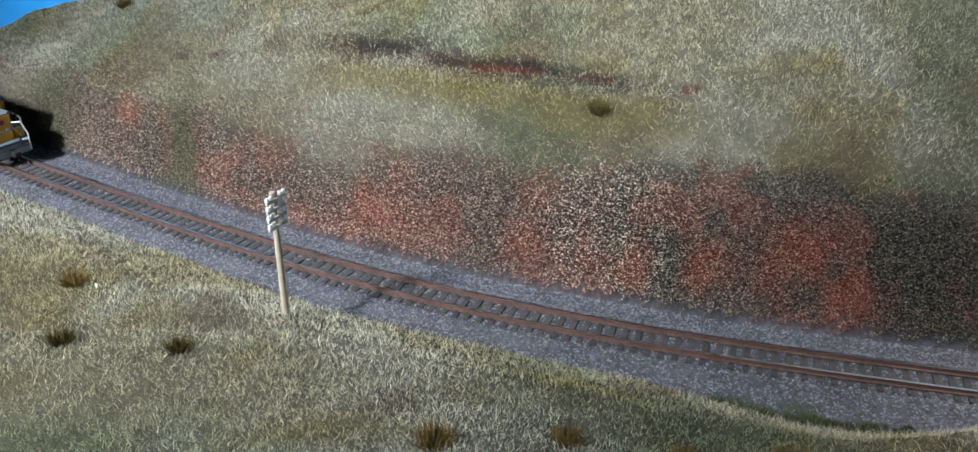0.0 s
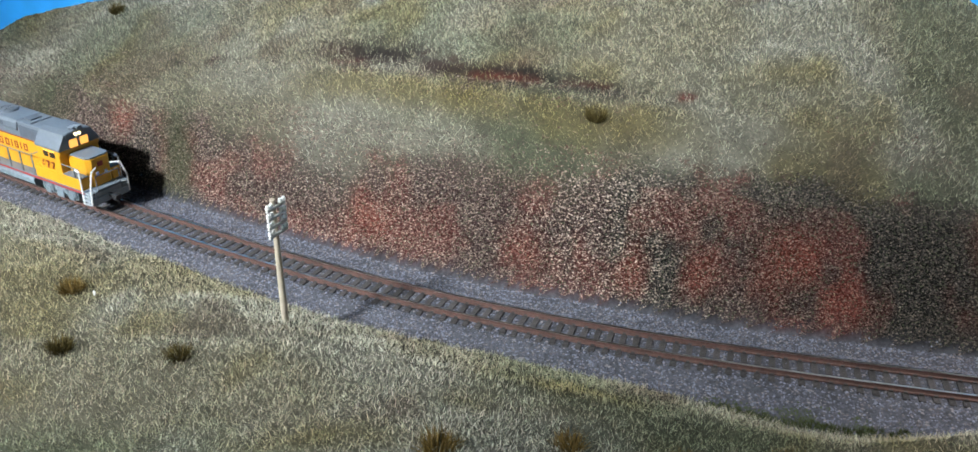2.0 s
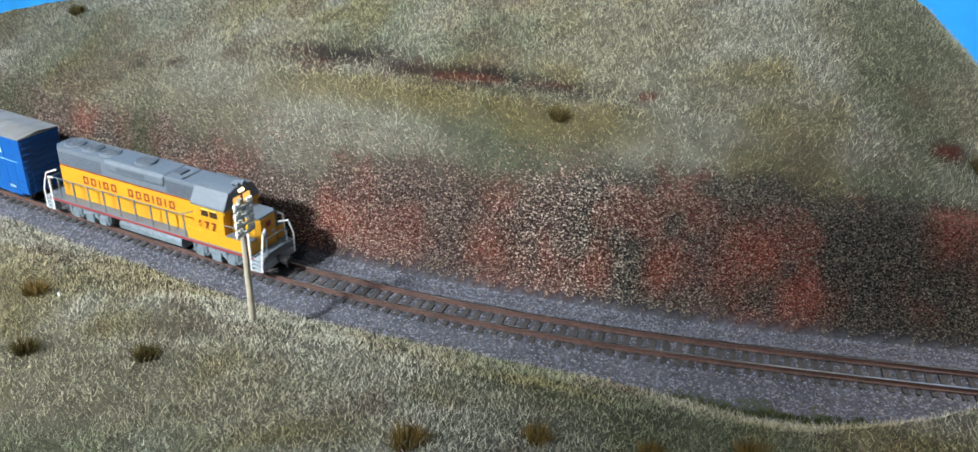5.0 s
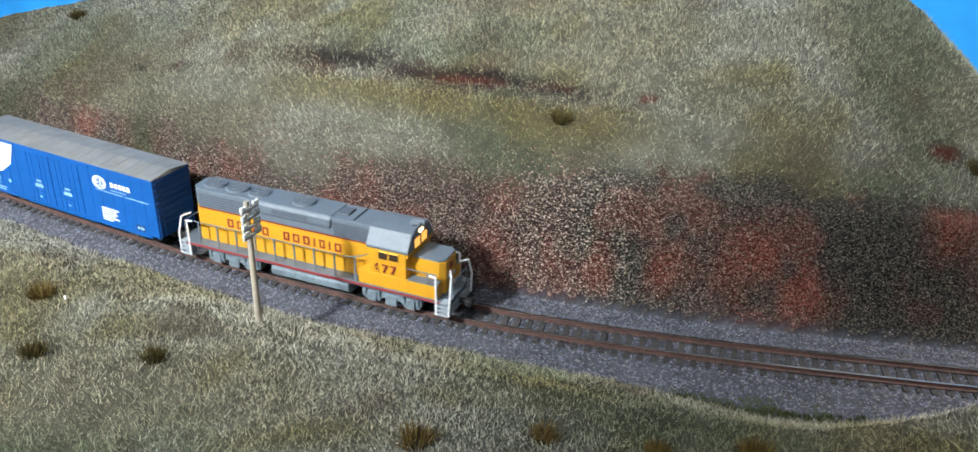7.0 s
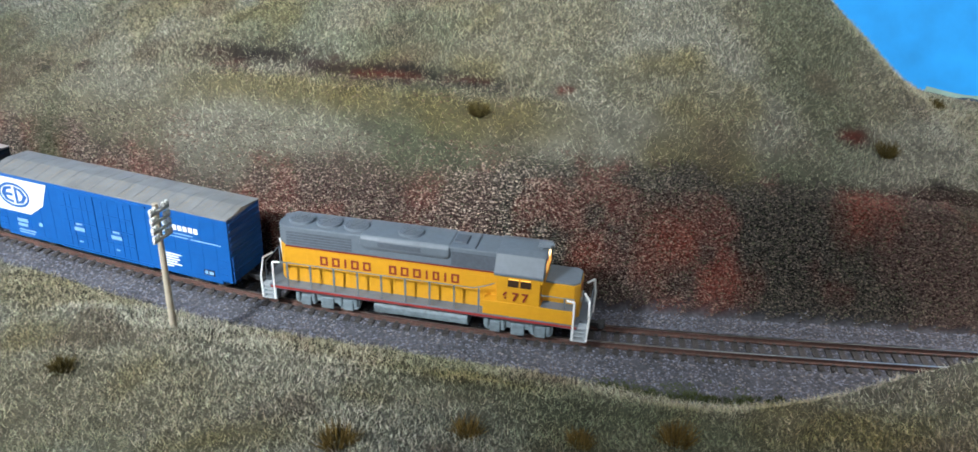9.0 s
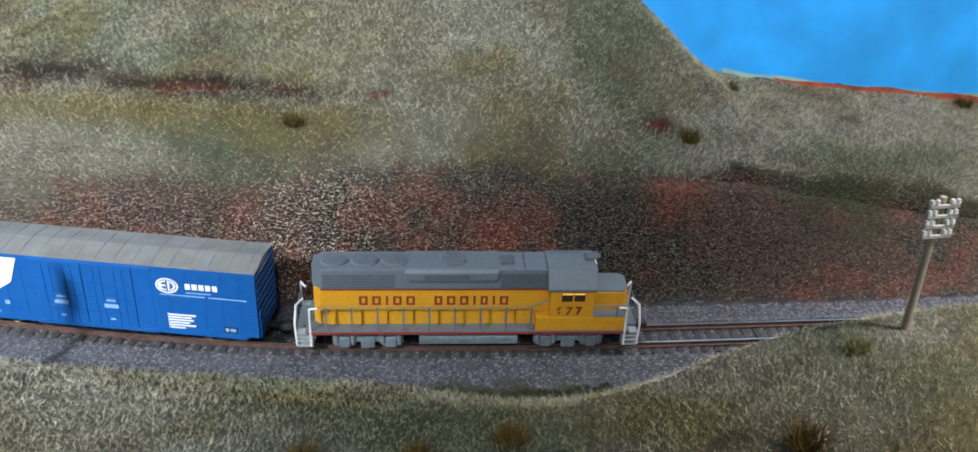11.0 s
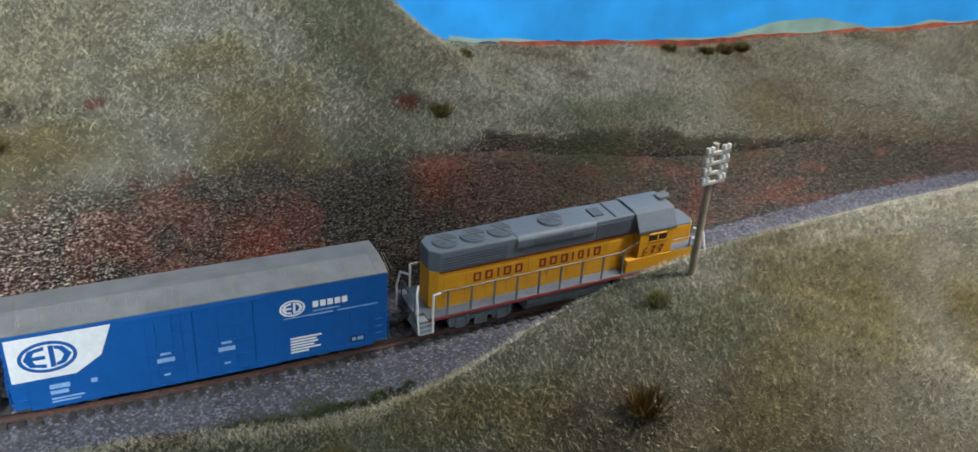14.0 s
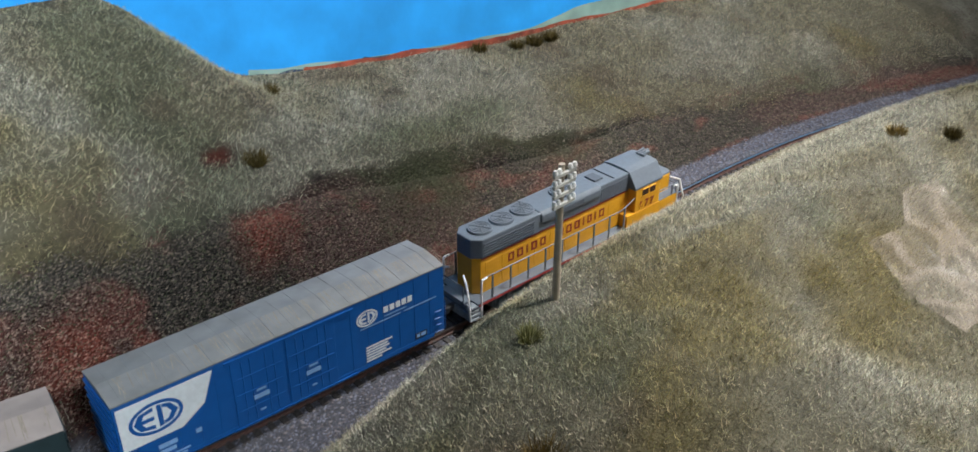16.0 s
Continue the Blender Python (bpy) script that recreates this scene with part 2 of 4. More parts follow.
# ---- the lie of the land ----
BACK_TOP = 125
BACK_SLOPE, BACK_AT = 0.34, 414.8          # backdrop: BACK_SLOPE * x + y = BACK_AT
BANK_X = [-260, -170, -60, 50, 120, 180, 220, 260, 330, 500]
CREST_D = [36, 36, 36, 36, 36, 38, 42, 45, 45, 45]
CREST_Z = [20, 26, 32, 34, 34, 33, 28, 22, 14, 10]
HILL_D = [60, 58, 55, 52, 54, 58, 62, 65, 70, 70]
HILL_Z = [24, 36, 52, 56, 58, 43, 37, 32, 24, 22]
BACK_X = [-290, -225, -170, -110, 0, 100, 185, 200, 214, 226, 245, 290, 350, 500]
BACK_Z = [10, 40, 54, 64, 76, 86, 82, 70, 54, 44, 41, 38, 35, 35]
NEAR_X = [-260, -130, -60, 0, 40, 80, 110, 140, 165, 190, 260, 340, 500]
NEAR_1 = [4, 5, 5, 6, 6, 3, 7, 20, 31, 34.5, 36, 33, 28]
NEAR_2 = [4, 4, 6, 15, 13, 12, 22, 38, 43.5, 42.5, 40, 35, 32]


TOE_X = [-260, -150, -103, -56, 9, 54, 78, 96, 122, 148, 195, 255]
TOE_D = [17, 17.5, 18, 20, 18, 20, 24, 28, 27, 21, 18, 9]


def eased(x, xs, ys):
    return sum(np.interp(x + o, xs, ys) for o in (-16, -8, 0, 8, 16)) / 5


def land(x, y, d=None):
    d = offset(x, y) if d is None else d
    b = np.maximum((BACK_AT - BACK_SLOPE * x - y) / 1.056, 0)
    cd, cz, hd, hz = (eased(x, BANK_X, t) for t in (CREST_D, CREST_Z, HILL_D, HILL_Z))
    bz = sum(np.interp(x + o, BACK_X, BACK_Z) for o in (-6, 0, 6)) / 3
    bed = -2.35 - 2.35 * ramp(np.abs(d), 8.5, 15)
    foot = 23 + 4 * (fbm(x, y, 30, 5) - 0.5)
    up = np.clip((d - foot) / np.maximum(cd - foot, 4), 0, 1)
    bank = -4.7 + (cz + 4.7) * (0.75 * up + 0.25 * up * up * (3 - 2 * up))
    k = np.clip((d - cd) / np.maximum(hd - cd, 5), 0, 1)
    hill = cz + (hz - cz) * (1.25 * k - 0.25 * k * k)
    w = np.clip((d - hd) / np.maximum(d - hd + b, 1), 0, 1)
    top = hz + (bz - hz) * (1.35 * w - 0.35 * w * w)
    far = np.where(d < cd, bank, np.where(d < hd, hill, top))
    e = -d
    n1, n2 = eased(x, NEAR_X, NEAR_1), eased(x, NEAR_X, NEAR_2)
    e0 = np.interp(x, TOE_X, TOE_D) - 1.5
    near = np.where(e < 42, -4.7 + (n1 + 4.7) * np.clip((e - e0) / (42 - e0), 0, 1) ** (1 - 0.42 * ramp(x, 140, 205)), n1 + (n2 - n1) * ramp(e, 42, 95))
    near = near + ramp(x, 185, 235) * (4.5 * np.exp(-((e - 64) / 10) ** 2) - 17 * ramp(e, 66, 112))
    z = np.where(d > foot, far, np.where(e > e0, near, bed))
    rough = np.clip((np.abs(d) - 20) / 20, 0, 1)
    z = z + rough * (5.0 * (fbm(x, y, 60, 1) - 0.5) + 2.0 * (fbm(x, y, 15, 2) - 0.5)) + 0.6 * (fbm(x, y, 4, 3) - 0.5) * np.clip((np.abs(d) - 9) / 6, 0, 1)
    return z


def spot(x, y, cx, cy, rx, ry, turn=0.0, rag=None):
    """A ragged blotch: 1 at its middle, 0 outside."""
    rag = fbm(x, y, 12, 9) if rag is None else rag
    c, s = math.cos(math.radians(turn)), math.sin(math.radians(turn))
    u, v = ((x - cx) * c + (y - cy) * s) / rx, (-(x - cx) * s + (y - cy) * c) / ry
    return np.clip(1.35 - np.hypot(u, v) + 1.1 * (rag - 0.5), 0, 1)


# ---- ground ----
STRAW, PALE, GREEN, OLIVE, BROWNISH = (np.array(c) for c in ((0.33, 0.302, 0.215), (0.42, 0.40, 0.32), (0.175, 0.20, 0.125), (0.285, 0.235, 0.10), (0.22, 0.175, 0.125)))
ORANGE = np.array((0.130, 0.024, 0.014))
MAROON, REDEARTH, DARKEARTH, STONE = (np.array(c) for c in ((0.034, 0.019, 0.018), (0.085, 0.022, 0.017), (0.014, 0.013, 0.012), (0.130, 0.132, 0.155)))


def mix(a, b, w):
    return a * (1 - w[:, None]) + b * w[:, None]


def zones(x, y, d):
    """How much of ballast, bank and grass there is at each place."""
    edge = eased(x, EDGE_X, EDGE_D) + 9 * (fbm(x, y, 22, 4) - 0.5) + 3 * (fbm(x, y, 5, 6) - 0.5)
    foot = 23 + 4 * (fbm(x, y, 30, 5) - 0.5)
    toe = np.interp(x, TOE_X, TOE_D)
    ballast = ramp(d, -toe + 6 * (fbm(x, y, 9, 7) - 0.5), 2.5 - toe) * (1 - ramp(d, foot - 1, foot + 1.5))
    bank = ramp(d, foot - 1, foot + 1.5) * (1 - ramp(d, edge - 3, edge + 3))
    rag = fbm(x, y, 12, 9) * 0.6 + soft(x, y, 2.6, 8) * 0.55 - 0.07
    for c in BARE:
        bank = np.maximum(bank, spot(x, y, *c, rag) * (d > 25) * 0.9)
    return ballast, bank, np.clip(1 - ballast - bank, 0, 1)


def grass_color(x, y, d):
    rag = fbm(x, y, 12, 9)
    c = mix(np.tile(STRAW, (len(x), 1)), PALE, ramp(fbm(x, y, 45, 11), 0.42, 0.68))
    c = mix(c, GREEN, 0.5 * ramp(fbm(x, y, 50, 12), 0.55, 0.75))
    c = mix(c, OLIVE, 0.5 * ramp(fbm(x, y, 38, 13), 0.60, 0.76))
    c = mix(c, BROWNISH, 0.6 * ramp(fbm(x, y, 26, 14), 0.62, 0.8))
    for color, amount, spots in ((GREEN, 0.65, GREENS), (OLIVE, 0.7, OLIVES), (PALE, 0.8, PALES)):
        for s in spots:
            c = mix(c, color, amount * spot(x, y, *s, rag))
    return c


def earth_color(x, y, d):
    rag = fbm(x, y, 12, 9) * 0.6 + fbm(x, d * 2, 6, 19) * 0.9 - 0.25
    c = mix(np.tile(MAROON, (len(x), 1)), DARKEARTH, ramp(fbm(x, d * 2.0, 40, 21), 0.45, 0.65))
    c = mix(c, REDEARTH, 0.6 * ramp(fbm(x * 0.7, d * 2.2, 13, 22) + 0.06 * ramp(d, 34, 24), 0.56, 0.72))
    for s in DARKS:
        c = mix(c, DARKEARTH, 0.8 * spot(x, y, *s, rag))
    for s in REDS:
        c = mix(c, ORANGE, 0.60 * spot(x, y, *s, rag))
    for s in MOSSES:
        c = mix(c, np.array((0.033, 0.036, 0.019)), 0.90 * spot(x, y, *s, rag))
    return c


# blotches: middle x, y, half length, half width, turn
EDGE_X = [-260, -205, -132, -89, -61, -24, 41, 71, 118, 135, 153, 187, 225, 263, 343, 390, 500]
EDGE_D = [30, 32, 37, 34, 33, 36, 37, 42, 42, 38, 39, 46, 54, 55, 46, 36, 32]
BARE = [(-36, 361, 26, 9, -27), (-8, 343, 18, 6, -27), (14, 331, 28, 7, -24), (42, 317, 16, 5, -22), (74, 304, 4, 2, 0), (-125, 400, 5, 3, -30), (-108, 392, 4, 3, 0), (172, 281, 8, 4, 0)]
GREENS = [(-122, 369, 13, 12, -35), (-196, 412, 16, 12, -30), (21, 304, 35, 6, -25), (141, 268, 14, 5, -10), (245, 264, 26, 11, -10), (290, 262, 20, 10, -10), (60, 200, 50, 12, -20), (75, 178, 60, 16, -12), (-110, 190, 30, 10, 0)]
# spots at (262, 105), (240, 95), (300, 92): shade of mound's near face painted in
OLIVES = [(-25, 337, 45, 6, -27), (30, 309, 34, 6, -26), (67, 295, 20, 5, -20), (110, 310, 20, 8, 0), (-140, 215, 20, 8, 0), (-40, 190, 25, 8, 0), (115, 175, 12, 26, 20), (200, 120, 30, 18, 0), (262, 105, 30, 12, -22), (240, 95, 22, 14, 0), (300, 92, 22, 8, -22), (30, 215, 18, 6, -20), (150, 110, 25, 12, 0)]
# stripe at (272, 128) and the two after it: lit mound top painted in
PALES = [(402, 229, 18, 10, -20), (472, 196, 20, 10, -20), (419, 254, 25, 10, -20), (-91, 372, 25, 8, -30), (-30, 325, 40, 7, -25), (90, 288, 22, 5, -15), (-20, 225, 45, 9, -25), (300, 150, 60, 12, -10), (272, 128, 66, 4, -24), (300, 150, 70, 16, -20), (345, 125, 60, 16, -20)]
REDS = [(21, 288, 10, 3, -25), (54, 276, 7, 3, -20), (77, 270, 8, 3, -15), (105, 264, 14, 4, -15), (122, 256, 10, 3, -12), (-39, 316, 12, 4, -25), (-150, 390, 8, 4, -35), (168, 257, 12, 5, -5), (12, 331, 16, 2, -24), (74, 304, 4, 2, 0), (172, 281, 6, 3, 0)]
MOSSES = [(-122, 369, 12, 12, -35), (-196, 412, 18, 14, -30), (235, 252, 34, 12, -10), (290, 248, 44, 14, -14)]
DARKS = [(104, 270, 15, 6, -15), (245, 252, 30, 9, -10), (150, 246, 25, 4, -10), (-36, 364, 24, 6, -27), (22, 330, 22, 3, -24)]

gx, gy = np.arange(-470, 640, 2.2), np.arange(-90, 640, 2.2)
GX, GY = np.meshgrid(gx, gy, indexing="ij")
fx, fy = GX.ravel(), GY.ravel()
inside = (BACK_AT - BACK_SLOPE * fx - fy) > -4
D0 = np.full(len(fx), 200.0)
D0[inside] = offset(fx[inside], fy[inside])
Z0 = np.zeros(len(fx))
Z0[inside] = land(fx[inside], fy[inside], D0[inside])
ballast0, bank0, grass0 = zones(fx, fy, D0)
# sheet under the grass scaled to 0.26: shade between blades put into its colour
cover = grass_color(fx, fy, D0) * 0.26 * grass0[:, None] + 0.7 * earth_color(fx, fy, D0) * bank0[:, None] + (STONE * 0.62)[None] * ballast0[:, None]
idx = np.arange(len(fx)).reshape(GX.shape)
quads = np.stack([idx[:-1, :-1], idx[1:, :-1], idx[1:, 1:], idx[:-1, 1:]], -1).reshape(-1, 4)
quads = quads[inside[quads].all(1)]
keep, back = np.unique(quads, return_inverse=True)
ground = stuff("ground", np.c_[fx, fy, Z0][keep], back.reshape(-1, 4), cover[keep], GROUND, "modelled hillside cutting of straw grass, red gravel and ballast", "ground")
ground["kind"] = "structure"
for poly in ground.data.polygons:
    poly.use_smooth = True


def offset_near(x, y):
    """Offset from the track, read between the points of the ground's grid."""
    u, v = (x - gx[0]) / 2.2, (y - gy[0]) / 2.2
    i, j = np.clip(u.astype(int), 0, len(gx) - 2), np.clip(v.astype(int), 0, len(gy) - 2)
    a, b, g = u - i, v - j, D0.reshape(GX.shape)
    return (g[i, j] * (1 - a) + g[i + 1, j] * a) * (1 - b) + (g[i, j + 1] * (1 - a) + g[i + 1, j + 1] * a) * b


def wanted(n, x0, x1, y0, y1):
    x, y = rng.uniform(x0, x1, n), rng.uniform(y0, y1, n)
    ok = (BACK_AT - BACK_SLOPE * x - y) > 1
    x, y = x[ok], y[ok]
    return x, y, offset_near(x, y)


def seen_from_path(x, y):
    """The part of the layout that lies before the operator."""
    return (np.hypot(x, y) > 60) & (y > -0.75 * x - 400) & (x > -330 - 0.3 * y) & (y > 0.12 * np.abs(x) + 30)


# ---- static grass ----
def grass(n, long, wide):
    x, y, d = wanted(n, -330, 560, 30, 540)
    _, _, g = zones(x, y, d)
    ok = seen_from_path(x, y) & (rng.random(len(x)) < (g * 1.05 - 0.03 + 0.05 * (d > 24)) * np.clip(0.25 + 1.3 * fbm(x, y, 5.5, 33), 0, 1))
    x, y, d = x[ok], y[ok], d[ok]
    z = land(x, y, d)
    n = len(x)
    c = grass_color(x, y, d) * (0.40 + 1.46 * rng.random((n, 1))) * (1 + 0.14 * (rng.random((n, 3)) - 0.5))
    a, lean = rng.uniform(0, 2 * np.pi, n), rng.uniform(0.45, 1.5, n)
    h = long * rng.uniform(0.5, 1.15, n) * (0.75 + 0.5 * fbm(x, y, 12, 31))
    ux, uy, uz = np.cos(a) * np.sin(lean), np.sin(a) * np.sin(lean), np.cos(lean)
    w = wide * rng.uniform(0.7, 1.3, n)
    b = rng.uniform(0, 2 * np.pi, n)
    wx, wy = np.cos(b) * w / 2, np.sin(b) * w / 2
    p = np.stack([np.c_[x - wx, y - wy, z - 0.4], np.c_[x + wx, y + wy, z - 0.4], np.c_[x + ux * h, y + uy * h, z + uz * h]], 1)
    return p.reshape(-1, 3), np.arange(3 * n).reshape(-1, 3), np.repeat(c, 3, 0)


stuff("static_grass", *grass(1750000, 2.3, 0.24), BLADE, "short dry straw and green static grass fibres on the hillside", "grass")


# ---- loose stone grains ----
def grains(n, zone, small, large):
    if zone == "bank":
        s, d = rng.uniform(180, LINE_S[-1] - 60, n), rng.uniform(20, 62, n) ** 1.0
        d = np.where(rng.random(n) < 0.75, 21 + 22 * rng.random(n), d)
        x, y = np.interp(s, LINE_S, LINE_X) - np.interp(s, LINE_S, _ty) * d, np.interp(s, LINE_S, LINE_Y) + np.interp(s, LINE_S, _tx) * d
    else:
        x, y, d = wanted(n, -330, 560, 60, 540)
    ba, bk, g = zones(x, y, d)
    ok = seen_from_path(x, y)
    if zone == "bank":
        ok &= rng.random(len(x)) < np.maximum(bk, 0.10 * (d > 23) * (d < 60))
    else:
        ok &= rng.random(len(x)) < ba * (1 - 0.55 * (np.abs(d) < 9))
    x, y, d, bk = x[ok], y[ok], d[ok], bk[ok]
    z = land(x, y, d) + 0.1
    z = np.where(np.abs(d) < 9.5, np.minimum(z, -2.1), z)
    n = len(x)
    r = small + (large - small) * rng.random(n) ** 2.5
    t = rng.random((n, 1))
    if zone == "bank":
        light = np.array((0.33, 0.27, 0.225))
        pale = 0.20 + 0.40 * spot(x, y, 42, 284, 26, 11, -22) + 0.12 * fbm(x, y, 40, 41)
        mossy = np.max([spot(x, y, *m) for m in MOSSES], 0)
        pale = pale * (1 - 0.8 * mossy) * (1 - 0.35 * ramp(x, 60, 150)) + 0.10 * ramp(x, 40, -40)
        beige = np.clip(2.3 * pale, 0, 1.3)[:, None] * rng.random((n, 1)) ** 3.4
        c = earth_color(x, y, d) * rng.uniform(0.4, 1.8, (n, 1)) + light * 1.45 * beige * np.array((1.0, 0.96, 0.92)) ** rng.uniform(-1, 2, (n, 1))
        c = np.where((t > 0.90), np.array((0.055, 0.065, 0.035)), c)
    else:
        c = STONE * rng.uniform(0.35, 1.75, (n, 1)) * np.where(t < 0.3, np.array((1.12, 1.0, 0.9)), np.array((0.95, 0.98, 1.08)))
        weeds = ramp(d, -12, -17) * (spot(x, y, 98, 210, 34, 9, -17) * ramp(fbm(x, y, 5, 43), 0.35, 0.55))
        c = mix(c, np.array((0.05, 0.065, 0.02)), 0.9 * (rng.random(n) < weeds))
    v = np.array([(1, 0, 0), (-1, 0, 0), (0, 1, 0), (0, -1, 0), (0, 0, 1)], float)
    f = np.array([(0, 2, 4), (2, 1, 4), (1, 3, 4), (3, 0, 4)])
    a = rng.uniform(0, 2 * np.pi, n)
    ca, sa = np.cos(a)[:, None], np.sin(a)[:, None]
    s = v[None] * rng.uniform(0.6, 1.25, (n, 5, 1)) * r[:, None, None]
    q = np.stack([s[..., 0] * ca - s[..., 1] * sa + x[:, None], s[..., 0] * sa + s[..., 1] * ca + y[:, None], s[..., 2] * 0.8 + z[:, None]], -1)
    return q.reshape(-1, 3), (f[None] + 5 * np.arange(n)[:, None, None]).reshape(-1, 3), np.repeat(c, 5, 0)


stuff("bank_gravel", *grains(780000, "bank", 0.22, 0.50), GRAIN, "loose red-brown and beige gravel glued on the cutting slope", "gravel")
stuff("ballast", *grains(1000000, "ballast", 0.30, 0.62), GRAIN, "fine grey stone ballast beside and between the rails", "ballast")


# ---- backdrop ----
def backdrop():
    bm = bmesh.new()
    ux, uy = 1 / math.hypot(1, BACK_SLOPE), -BACK_SLOPE / math.hypot(1, BACK_SLOPE)
    at = lambda u, z, o: (u * ux - uy * o, BACK_AT + u * uy + ux * o, z)
    pts = [(-700, -30), (900, -30), (900, BACK_TOP), (-700, BACK_TOP)]
    lo = [bm.verts.new(at(u, z, 0)) for u, z in pts]
    hi = [bm.verts.new(at(u, z, 5)) for u, z in pts]
    bm.faces.new(lo)
    bm.faces.new(hi[::-1])
    for i in range(4):
        bm.faces.new((lo[i], hi[i], hi[(i + 1) % 4], lo[(i + 1) % 4]))
    bmesh.ops.recalc_face_normals(bm, faces=bm.faces)
    board = part("backdrop", bm, SKY)
    tagged(board, "painted bright blue sky board behind the layout", "backdrop", kind="structure")

    def band(name, material, low, high, u0, u1, o, label):
        b = bmesh.new()
        us = np.arange(u0, u1, 3.0)
        a = [(b.verts.new(at(u, low(u), -o)), b.verts.new(at(u, high(u), -o))) for u in us]
        for p, q in zip(a, a[1:]):
            b.faces.new((p[0], q[0], q[1], p[1]))
        part(name, b, material, board, label)

    base = lambda u: float(np.interp(u * ux, BACK_X, BACK_Z))
    wob = lambda u, s, k: float(fbm(np.array([u]), np.array([k * 37.0]), s, k)[0])
    band("painted_hills", PAINTHILL, lambda u: base(u) - 8, lambda u: base(u) + 2 + 9 * max(0, wob(u, 60, 3) - 0.38) * 2, 245, 560, 0.5, "pale green hills painted along the skyline")
    band("painted_shadow", PAINTDARK, lambda u: base(u) - 9, lambda u: base(u) + 0.2 + 4.5 * max(0, wob(u, 7, 6) - 0.35), 215, 310, 0.7, "dark brushed paint along the foot of the sky")
    band("painted_edge", PAINTRED, lambda u: base(u) - 9, lambda u: base(u) + 0.6 + 2.6 * wob(u, 14, 4), 268, 640, 0.9, "rough red-brown paint along the foot of the sky")


backdrop()
base_board = part("base_board", boxes((-480, 650, -100, 660, -60, -40)), BOARD)
tagged(base_board, "plain wooden board that carries the layout", "board", kind="structure")


# ---- track ----
track = tagged(new("railway_track"), "single curved model track with rusty brown rails on dark ties", "railway track")


def rail(side, name):
    for nm, outline, material in ((name, [(-0.75, -1.85), (0.75, -1.85), (0.75, -1.5), (0.28, -1.25), (0.28, -0.55), (0.40, -0.35), (0.40, -0.05), (-0.40, -0.05), (-0.40, -0.35), (-0.28, -0.55), (-0.28, -1.25), (-0.75, -1.5)], RUST),
                                  ("rail_head", [(-0.36, -0.045), (0.36, -0.045), (0.34, 0.0), (-0.34, 0.0)], STEEL)):
        bm = bmesh.new()
        rows = []
        for s in np.arange(8, LINE_S[-1] - 8, 5.0):
            x, y, h = on_track(s - S_ZERO)
            nx, ny = -math.sin(math.radians(h)), math.cos(math.radians(h))
            rows.append([bm.verts.new((x + nx * (side * 4.75 + u), y + ny * (side * 4.75 + u), z)) for u, z in outline])
        for a, b in zip(rows, rows[1:]):
            for i in range(len(outline)):
                j = (i + 1) % len(outline)
                bm.faces.new((a[i], b[i], b[j], a[j]))
        bmesh.ops.recalc_face_normals(bm, faces=bm.faces)
        part(nm, bm, material, track, "worn shiny rail top" if nm == "rail_head" else "")


rail(-1, "rail")
rail(1, "rail")
tie_bm = boxes((-1.0, 1.0, -8.3, 8.3, -3.4, -1.85), bevel=0.15)
for side in (-1, 1):
    for o in (-1, 1):
        box(tie_bm, -0.55, 0.55, side * 4.75 + o * 0.85 - 0.32, side * 4.75 + o * 0.85 + 0.32, -1.9, -1.35)
tie = part("tie", tie_bm, TIE, track)
for s in np.arange(-330, 560, 4.15):
    x, y, h = on_track(s)
    t = tie if s == -330 else tie.copy()
    if t is not tie:
        scene.collection.objects.link(t)
    t.matrix_basis = pose(x * MM, y * MM, 0, 0, 0, h + rng.normal(0, 0.8))


# ---- telegraph poles ----
def telegraph_pole(name, x, y, turn, tilt, height, label):
    z0 = float(land(np.array([x]), np.array([y]))[0]) - 1.0
    p = tagged(new(name), label, "telegraph pole", "telegraph poles")
    p.matrix_world = pose(x * MM, y * MM, z0 * MM, tilt[0], tilt[1], turn)
    part("shaft", rod(bmesh.new(), (0, 0, 0), (0, 0, height + 1), 1.15, 12, 0.85), POLE, p)
    for k in range(4):
        z = height - 1.2 - k * 2.9
        part("crossarm", boxes((-4.2, 4.2, -1.5, -0.7, z - 0.45, z + 0.45), bevel=0.12), ARM, p)
        for u in (-3.7, -2.1, 2.1, 3.7):
            bm = rod(bmesh.new(), (u, -1.1, z + 0.4), (u, -1.1, z + 0.9), 0.22, 6)
            rod(bm, (u, -1.1, z + 0.8), (u, -1.1, z + 1.9), 0.72, 8, 0.5)
            part("insulator", bm, GLASSW, p)


telegraph_pole("telegraph_pole", -57.6, 253.6, 62, (0, 0), 42.5, "pale wooden telegraph pole with four crossarms beside the track")
telegraph_pole("telegraph_pole", 186.4, 162.5, -8, (0, 0), 40.6, "pale wooden telegraph pole with white insulators on the grassy mound")


